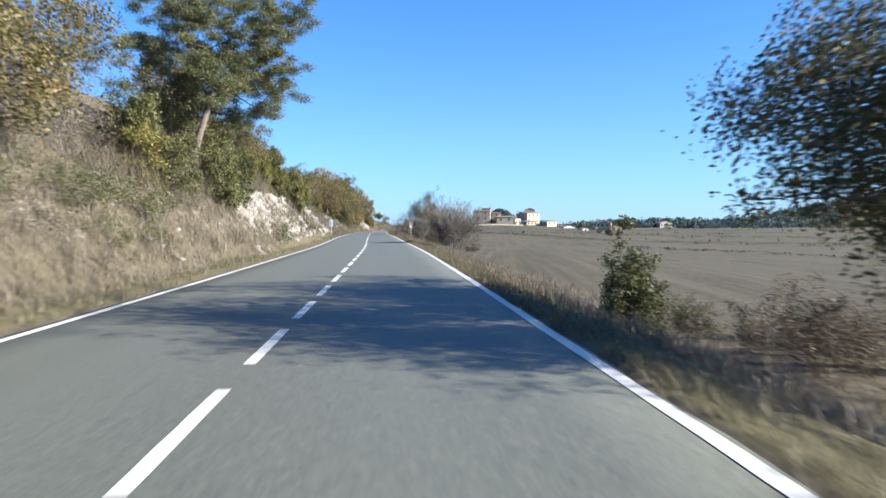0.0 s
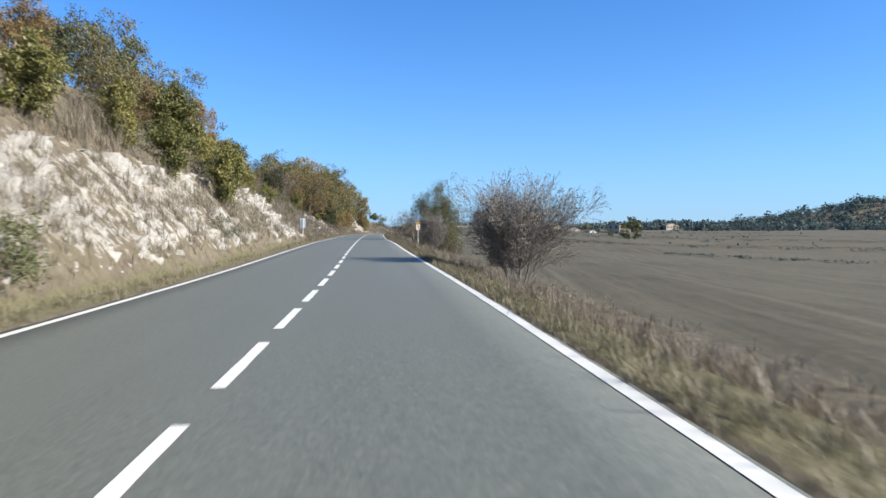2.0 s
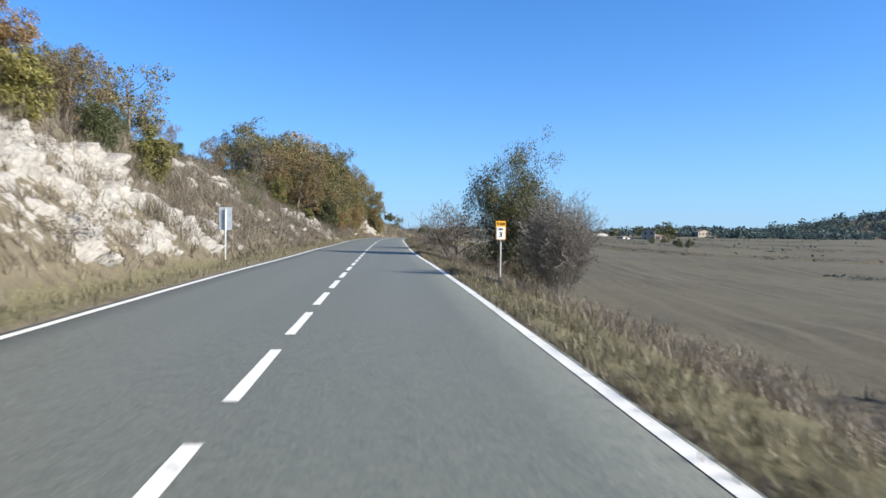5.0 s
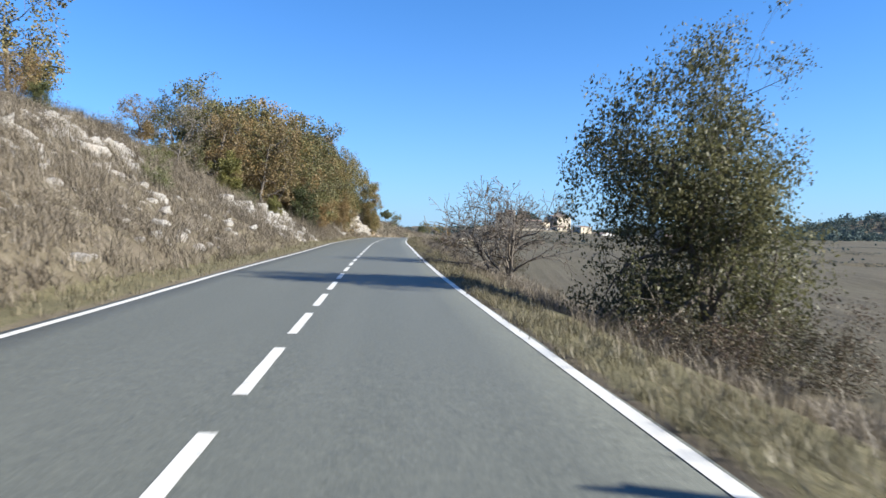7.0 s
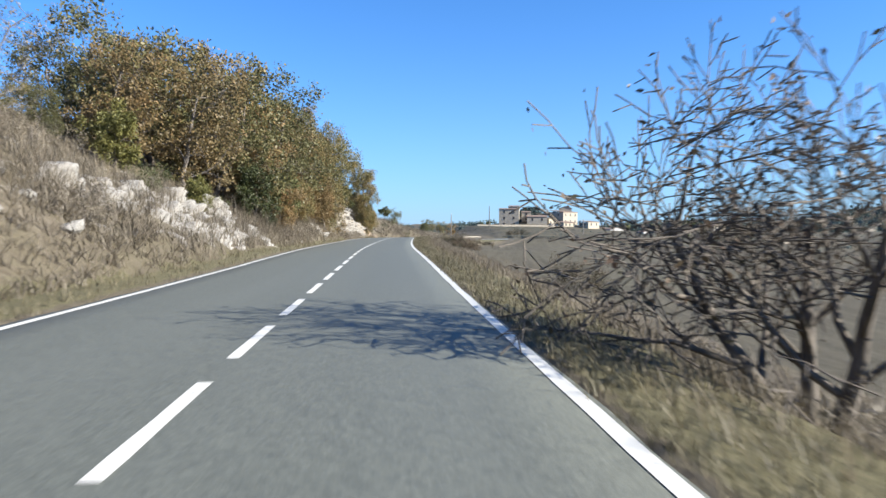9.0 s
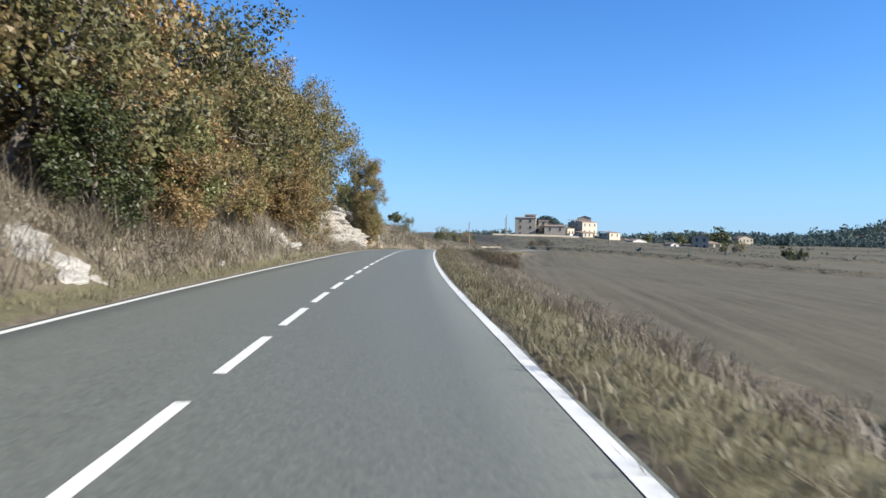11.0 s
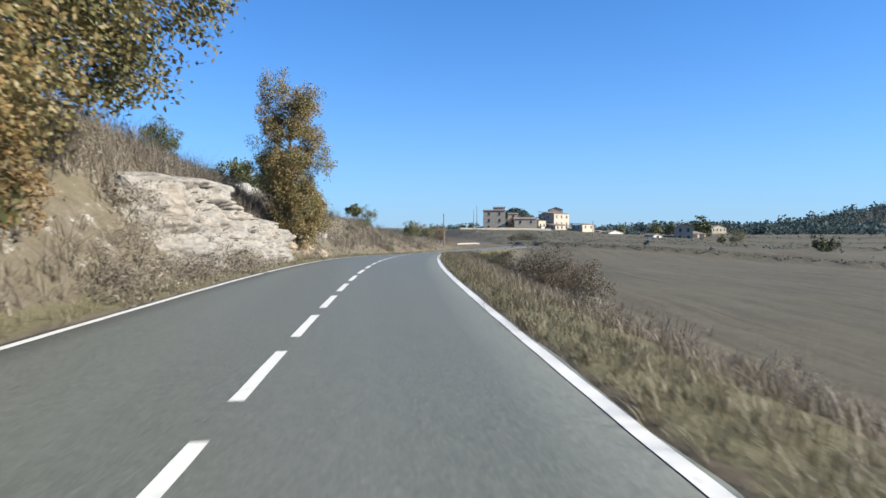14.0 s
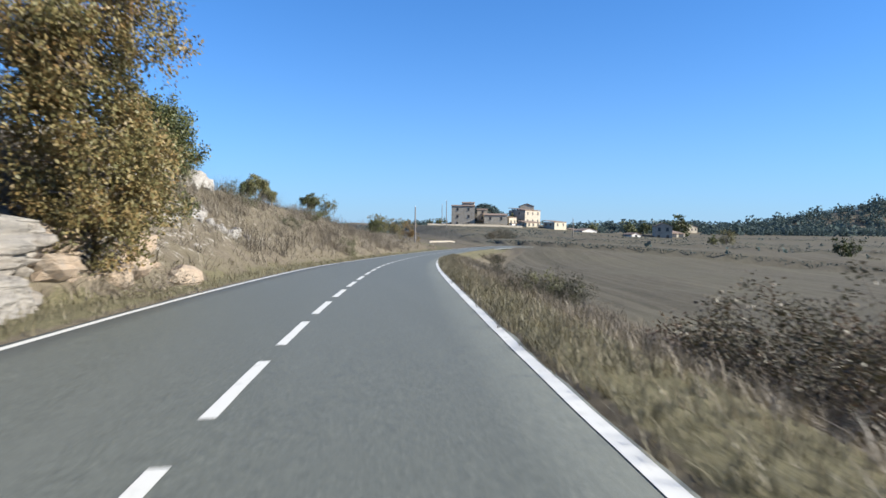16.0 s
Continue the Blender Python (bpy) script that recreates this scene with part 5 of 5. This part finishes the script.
def house(x0, x1, y, depth, z0, z1, wall, roof="gable", rise=1.4, rows=2, cols=3, turn=0, label="", shed=False):
    """A building with its own walls, roof and openings; its front stands at y and faces the road."""
    w, h = x1 - x0, z1 - z0
    s = tagged(empty("house", pose((x0 + x1) / 2, y, z0, 0, 0, turn)), label, "house", "village houses")
    bm = bmesh.new()
    add_box(bm, -w / 2, w / 2, 0, depth, -3.5, h)
    if roof == "gable":
        for yy in (0.0, depth):
            a, b, c = bm.verts.new((-w / 2, yy, h)), bm.verts.new((w / 2, yy, h)), bm.verts.new((0, yy, h + rise))
            bm.faces.new((a, b, c))
    part("wall", bm, wall, s)
    e, t = (0.08, 0.3) if roof == "flat" else (0.25, 0.18)
    bm = bmesh.new()
    if roof == "gable":
        for sx in (-1, 1):
            vs = []
            for dz in (0.02, t):
                for yy in (-e, depth + e):
                    vs.append(bm.verts.new((sx * (w / 2 + e), yy, h - rise * 2 * e / w + dz)))
                    vs.append(bm.verts.new((0, yy, h + rise + dz)))
            for f in ((0, 1, 3, 2), (4, 6, 7, 5), (0, 2, 6, 4), (1, 5, 7, 3), (0, 4, 5, 1), (2, 3, 7, 6)):
                bm.faces.new([vs[i] for i in f])
    else:
        lo, hi = (h + 0.02, h + rise) if roof == "lean" else (h + 0.02, h + 0.02)
        vs = [bm.verts.new((sx * (w / 2 + e), yy, zz + dz)) for dz in (0.0, t) for yy, zz in ((-e, lo), (depth + e, hi)) for sx in (-1, 1)]
        for f in ((0, 2, 3, 1), (4, 5, 7, 6), (0, 1, 5, 4), (2, 6, 7, 3), (0, 4, 6, 2), (1, 3, 7, 5)):
            bm.faces.new([vs[i] for i in f])
    bmesh.ops.recalc_face_normals(bm, faces=bm.faces)
    part("roof", bm, M_ROOF, s, "brown clay tile roof")
    for r in range(rows):
        for c in range(cols):
            wx = -w / 2 + w * (c + 0.5) / cols + 0.15 * math.sin(3 * c + r)
            wz = h * (r + 0.5) / rows - 0.35
            # Shed openings are dark plates on the wall, painted shade instead of depth.
            ww, wh = (0.9, 1.25) if not shed else (w / cols * 0.72, h * 0.75)
            win = empty("window", pose(wx, 0, wz))
            win.parent = s
            win.matrix_basis = pose(wx, 0, wz)
            bm = bmesh.new()
            add_box(bm, -ww / 2, ww / 2, -0.04, 0.03, 0, wh)
            part("pane", bm, M_DARK, win)
            if not shed:
                bm = bmesh.new()
                add_box(bm, -ww / 2 - 0.12, ww / 2 + 0.12, -0.14, 0.0, -0.12, -0.002)
                part("sill", bm, M_WALL_STONE, win)
                bm = bmesh.new()
                add_box(bm, -ww / 2 - 0.1, ww / 2 + 0.1, -0.07, 0.0, wh + 0.002, wh + 0.14)
                part("lintel", bm, M_WOODWORK, win)
    if depth >= 7 and not shed:
        for r in range(rows):
            for c in range(2):
                wy, wz = depth * (0.3 + 0.42 * c + 0.05 * r), h * (r + 0.5) / rows - 0.35
                win = empty("window", pose(0, 0, 0))
                win.parent = s
                win.matrix_basis = pose(-w / 2, wy, wz, 0, 0, -90)
                bm = bmesh.new()
                add_box(bm, -0.45, 0.45, -0.04, 0.03, 0, 1.2)
                part("pane", bm, M_DARK, win)
                bm = bmesh.new()
                add_box(bm, -0.57, 0.57, -0.14, 0.0, -0.12, -0.002)
                part("sill", bm, M_WALL_WHITE, win)
    return s


house(60.5, 71.5, 474, 11, 0.4, 10.6, M_WALL_STONE, "lean", 0.8, 3, 2, -12, "tall grey stone house with flat roof in the village")
house(67.5, 73.5, 484, 6, 6.0, 12.4, M_WALL_STONE, "lean", 0.7, 1, 1, -14, "narrow stone house gable at the top of the village")
house(75.5, 86.5, 470, 11, -0.4, 6.4, M_WALL_STONE, "lean", 1.0, 2, 2, -10, "broad grey stone barn with few openings")
house(96.0, 108.5, 480, 10, 2.2, 9.2, M_WALL_STONE, "lean", 1.2, 2, 3, 36, "large stone house with tiled roof in the village")
house(97.5, 104.5, 486, 8, 5.0, 11.6, M_WALL_STONE, "gable", 1.2, 1, 2, -12, "dark stone house behind the roofs of the village")
house(94.0, 102.5, 466, 7, -1.8, 3.2, M_WALL_OCHRE, "lean", 0.8, 2, 3, 25, "low ochre house below the village roofs")
house(107.0, 115.5, 465, 7, -2.4, 3.6, M_WALL_OCHRE, "lean", 0.7, 2, 2, 30, "sunlit cream house at the edge of the village")
house(88.0, 93.0, 474, 6, 0.8, 5.6, M_WALL_OCHRE, "lean", 0.6, 1, 2, 30, "pale house between the barn and the upper roofs")
house(74.5, 79.5, 481, 6, 3.5, 9.2, M_WALL_STONE, "lean", 0.6, 2, 1, -12, "small stone house below the wooded knoll")
house(118.5, 122.5, 470, 6, -2.5, 0.2, M_WALL_OCHRE, "lean", 0.5, 1, 1, 16, "small ochre outbuilding beside the village")
house(112.8, 120.2, 442, 7, -3.4, -0.2, M_WALL_WHITE, "gable", 1.0, 1, 3, 10, "low white house in front of the village")
house(88.0, 93.0, 468, 3, 0.4, 2.6, M_WALL_WHITE, "flat", 0, 1, 1, 20, "white rendered terrace house among the village walls")
house(115.7, 121.7, 380, 8, -3.4, 2.0, M_WALL_STONE, "gable", 1.2, 2, 2, -22, "pale stone farmhouse in the valley fields")
house(122.6, 129.0, 383, 6, -3.4, -0.6, M_WALL_OCHRE, "lean", 1.0, 1, 2, 12, "open farm shed with reddish tiled roof", True)
house(105.8, 109.4, 378, 5, -3.0, -1.0, M_WALL_WHITE, "gable", 0.6, 1, 1, 10, "small white outbuilding beside the farmhouse")
house(216.0, 226.0, 540, 7, -1.0, 2.2, M_WALL_OCHRE, "gable", 1.6, 1, 4, 5, "far ochre farm building at the foot of the hill")


def long_wall(name, pts, height, thick, material, label):
    """A field or terrace wall along a line of points."""
    bm = bmesh.new()
    rows = []
    p = np.array(pts, float)
    for k in range(len(p)):
        d = p[min(k + 1, len(p) - 1)] - p[max(k - 1, 0)]
        d /= np.linalg.norm(d)
        sx, sy = -d[1] * thick / 2, d[0] * thick / 2
        z = ground_at(*p[k])
        top = z + height * (1 + 0.18 * noise.noise((k * 0.9, height, 2.0)))
        rows.append([bm.verts.new(q) for q in ((p[k][0] - sx, p[k][1] - sy, z - 0.5), (p[k][0] - sx, p[k][1] - sy, top), (p[k][0] + sx, p[k][1] + sy, top), (p[k][0] + sx, p[k][1] + sy, z - 0.5))])
    for a, b in zip(rows, rows[1:]):
        for i, j in ((0, 1), (1, 2), (2, 3)):
            bm.faces.new((a[i], a[j], b[j], b[i]))
    bmesh.ops.recalc_face_normals(bm, faces=bm.faces)
    return tagged(part(name, bm, material), label, "wall", kind="structure")


long_wall("terrace_wall", [(x, 455 + 0.12 * (x - 50)) for x in np.arange(46, 92, 3)], 0.9, 0.6, M_WALL_STONE, "long grey stone terrace wall below the village")
long_wall("field_bank", [(-22 + 2.0 * k, 596 - 0.3 * k) for k in range(15)], 1.5, 0.8, M_WALL_WHITE, "pale bank of a field along the far ridge")
long_wall("roadside_wall", [(23 + 1.0 * k, 300 + 0.4 * k) for k in range(7)], 0.35, 0.4, M_WALL_STONE, "low pale stone wall beside the road bend")


# ---------- woods and field margins far off ----------
def tufts(name, spots, material, label, size, per, radius, seed, category="woods"):
    """Crowns of many leaf clumps, one piece of stuff."""
    r = np.random.default_rng(seed)
    base = np.array(spots)
    n = len(base) * per
    scale = np.repeat(base[:, 3], per)[:, None]
    o = r.normal(0, 1, (n, 3))
    o /= np.linalg.norm(o, axis=1)[:, None]
    o *= (r.random(n) ** 0.4)[:, None] * radius
    o[:, 2] = np.abs(o[:, 2] + 0.2 * radius) * 1.05
    c = np.repeat(base[:, :3], per, 0) + o * scale
    d = r.normal(0, 1, (n, 3))
    d /= np.linalg.norm(d, axis=1)[:, None]
    s = np.cross(d, r.normal(0, 1, (n, 3)))
    s /= np.linalg.norm(s, axis=1)[:, None]
    L = (size * r.uniform(0.5, 1.4, n))[:, None] * scale
    v = np.stack([c - d * L * 0.5, c + s * L * 0.5, c + d * L * 0.5, c - s * L * 0.5], 1).reshape(-1, 3)
    return tagged(hang(name, mesh_fast(name, v, np.arange(len(v)).reshape(-1, 4)), material), label, category, kind="stuff")


spots = []
while len(spots) < 1900:
    x, y = float(rng.uniform(170, 900)), float(rng.uniform(480, 700))
    edge = x / (y - 165) - 0.64 - 0.12 * noise.noise((x * 0.03, y * 0.03, 7.0))
    if edge < 0 and rng.random() > 0.12 or noise.noise((x * 0.02, y * 0.02, 7.0)) < -0.55:
        continue
    spots.append((x, y, ground_at(x, y) + 0.3, float(rng.uniform(0.45, 1.0) * (1.8 if rng.random() < 0.18 else 1.0))))
tufts("hill_woods", spots, M_FAR_WOOD_HAZED, "oak and pine woods on the far hill, coloured blue-green for haze", 1.15, 90, 4.4, 11)
spots = []
for k in range(130):
    a, q = float(rng.uniform(0, 6.28)), float(rng.random()) ** 0.5 * 8.5
    x, y = 83 + q * math.cos(a), 499 + q * math.sin(a)
    spots.append((x, y, ground_at(x, y), float(rng.uniform(0.36, 0.62))))
for k in range(12):
    x, y = float(rng.uniform(95, 104)), float(rng.uniform(490, 494))
    spots.append((x, y, 7.5, float(rng.uniform(0.6, 0.9))))
for k in range(90):
    x, y = float(rng.uniform(-60, 60)), float(rng.uniform(420, 560))
    spots.append((x, y, ground_at(x, y) + 0.3, float(rng.uniform(0.3, 0.8))))
for k in range(120):
    x, y = float(rng.uniform(10, 170)), float(rng.uniform(480, 620))
    spots.append((x, y, ground_at(x, y) + 0.3, float(rng.uniform(0.35, 1.0))))
for k in range(230):
    x, y = float(rng.uniform(150, 290)), float(rng.uniform(545, 610))
    if noise.noise((x * 0.05, y * 0.02, 3.0)) > -0.25:
        spots.append((x, y, ground_at(x, y) + 0.3, float(rng.uniform(0.7, 1.7))))
tufts("hill_woods", spots, M_FAR_WOOD_HAZED, "scattered dark bushes and trees round the village, coloured for haze", 0.9, 60, 3.0, 12)
spots = []
for k in range(len(TERRACES)):
    for j in range((900, 4200, 3000, 2400, 1800)[k]):
        x = float(rng.uniform(36, 200) if k else rng.uniform(36, 110))
        if noise.noise((x * 0.06, k * 5.0, 1.0)) < -0.55:
            continue
        y = terrace_y(k, x) + float(rng.normal(0, 0.35))
        spots.append((x, y, ground_at(x, y), float(rng.uniform(0.04, 0.10))))
for j in range(80):
    x, y = float(rng.uniform(60, 220)), float(rng.uniform(230, 420))
    spots.append((x, y, ground_at(x, y), float(rng.uniform(0.1, 0.45))))
tufts("margin_scrub", spots, M_FAR_WOOD_HAZED, "dark scrub along the terraced field margins, coloured for haze", 1.7, 6, 2.4, 13, "scrub")


# ---------- from stations to metres ----------
EDGE_YS = np.array([y for y, _ in RIGHT])
EDGE_US = np.array([u for _, u in RIGHT])

# how far the road leans, in degrees, by metres along it
LEAN = [(-60, 0.25), (40, 0.25), (52, 0), (84, -0.2), (90, -0.35), (99, -0.75), (108, -0.3), (122, 0.35), (131, 0.25), (136, 0.1), (145, -0.05), (158, 0.15), (163, 0.25), (168, 0.45), (174, 0.7), (180, 0.9), (186, 1.1), (215, 1.3), (260, 1.0), (900, 0)]


def ease(a, b, v):
    t = np.clip((v - a) / (b - a), 0, 1)
    return t * t * (3 - 2 * t)


# Camera's last eye point; far scenery is scaled outward from it.
LAST_EYE = np.array([2.4, 176.7, 1.2])


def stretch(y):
    """How much the village and the hills are scaled outward from the camera's last place, keeping their look from
    there.
    """
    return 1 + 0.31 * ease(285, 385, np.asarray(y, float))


def in_metres(p):
    """Places (n, 3) of the plan in metres: the road keeps its width, and what lies beside it grows with the station
    about the camera's line, to fit its view.
    """
    p = np.asarray(p, float)
    y = p[:, 1]
    yc = np.clip(y, -60.0, 262.0)
    k, u, dz = np.interp(y, YS, SIZE), p[:, 0] - np.interp(yc, YS, RX), p[:, 2] - np.interp(yc, YS, RZ)
    edge = np.where(u < 0, HALF + 0.25, np.interp(y, EDGE_YS, EDGE_US) + 0.15)
    v = np.maximum(np.abs(u) - edge, 0)
    out = k * v + (k - 1) * np.where(u < 0, 4.4, 1.6) * ease(0, 3, v)
    x = np.interp(yc, YS, TRUE_X) + np.sign(u) * (np.minimum(np.abs(u), edge) + out)
    z = np.interp(yc, YS, TRUE_Z) + dz * (1 + (k - 1) * ease(0.2, 2, v)) - 1.27 * (k - 1) * ease(1, 8, v)
    z = z + np.tan(np.radians(np.interp(np.interp(y, YS, METRES), *zip(*LEAN)))) * np.clip(u, -3.6, 3.2)
    far = np.where(y < YS[0], y - YS[0], np.where(y > YS[-1], y - YS[-1], 0.0))
    q = np.stack([x, np.interp(y, YS, METRES) + far, z], 1)
    return LAST_EYE + (q - LAST_EYE) * stretch(y)[:, None]


def settle(ob):
    """Moves a thing, or the pieces of a stretch of ground, to its place in metres."""
    if ob.matrix_basis == Matrix.Identity(4):
        if ob.data:
            co = np.empty(len(ob.data.vertices) * 3, np.float32)
            ob.data.vertices.foreach_get("co", co)
            ob.data.vertices.foreach_set("co", in_metres(co.reshape(-1, 3)).astype(np.float32).ravel())
            ob.data.update()
        for piece in ob.children:
            settle(piece)
        return
    m = ob.matrix_basis.copy()
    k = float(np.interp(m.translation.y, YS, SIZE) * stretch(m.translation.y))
    at = in_metres([m.translation])[0]
    m = m @ Matrix.Diagonal((k, k, k, 1))
    m.translation = at
    ob.matrix_basis = m


for ob in [o for o in scene.objects if o.parent is None and o.type in ("MESH", "EMPTY")]:
    settle(ob)
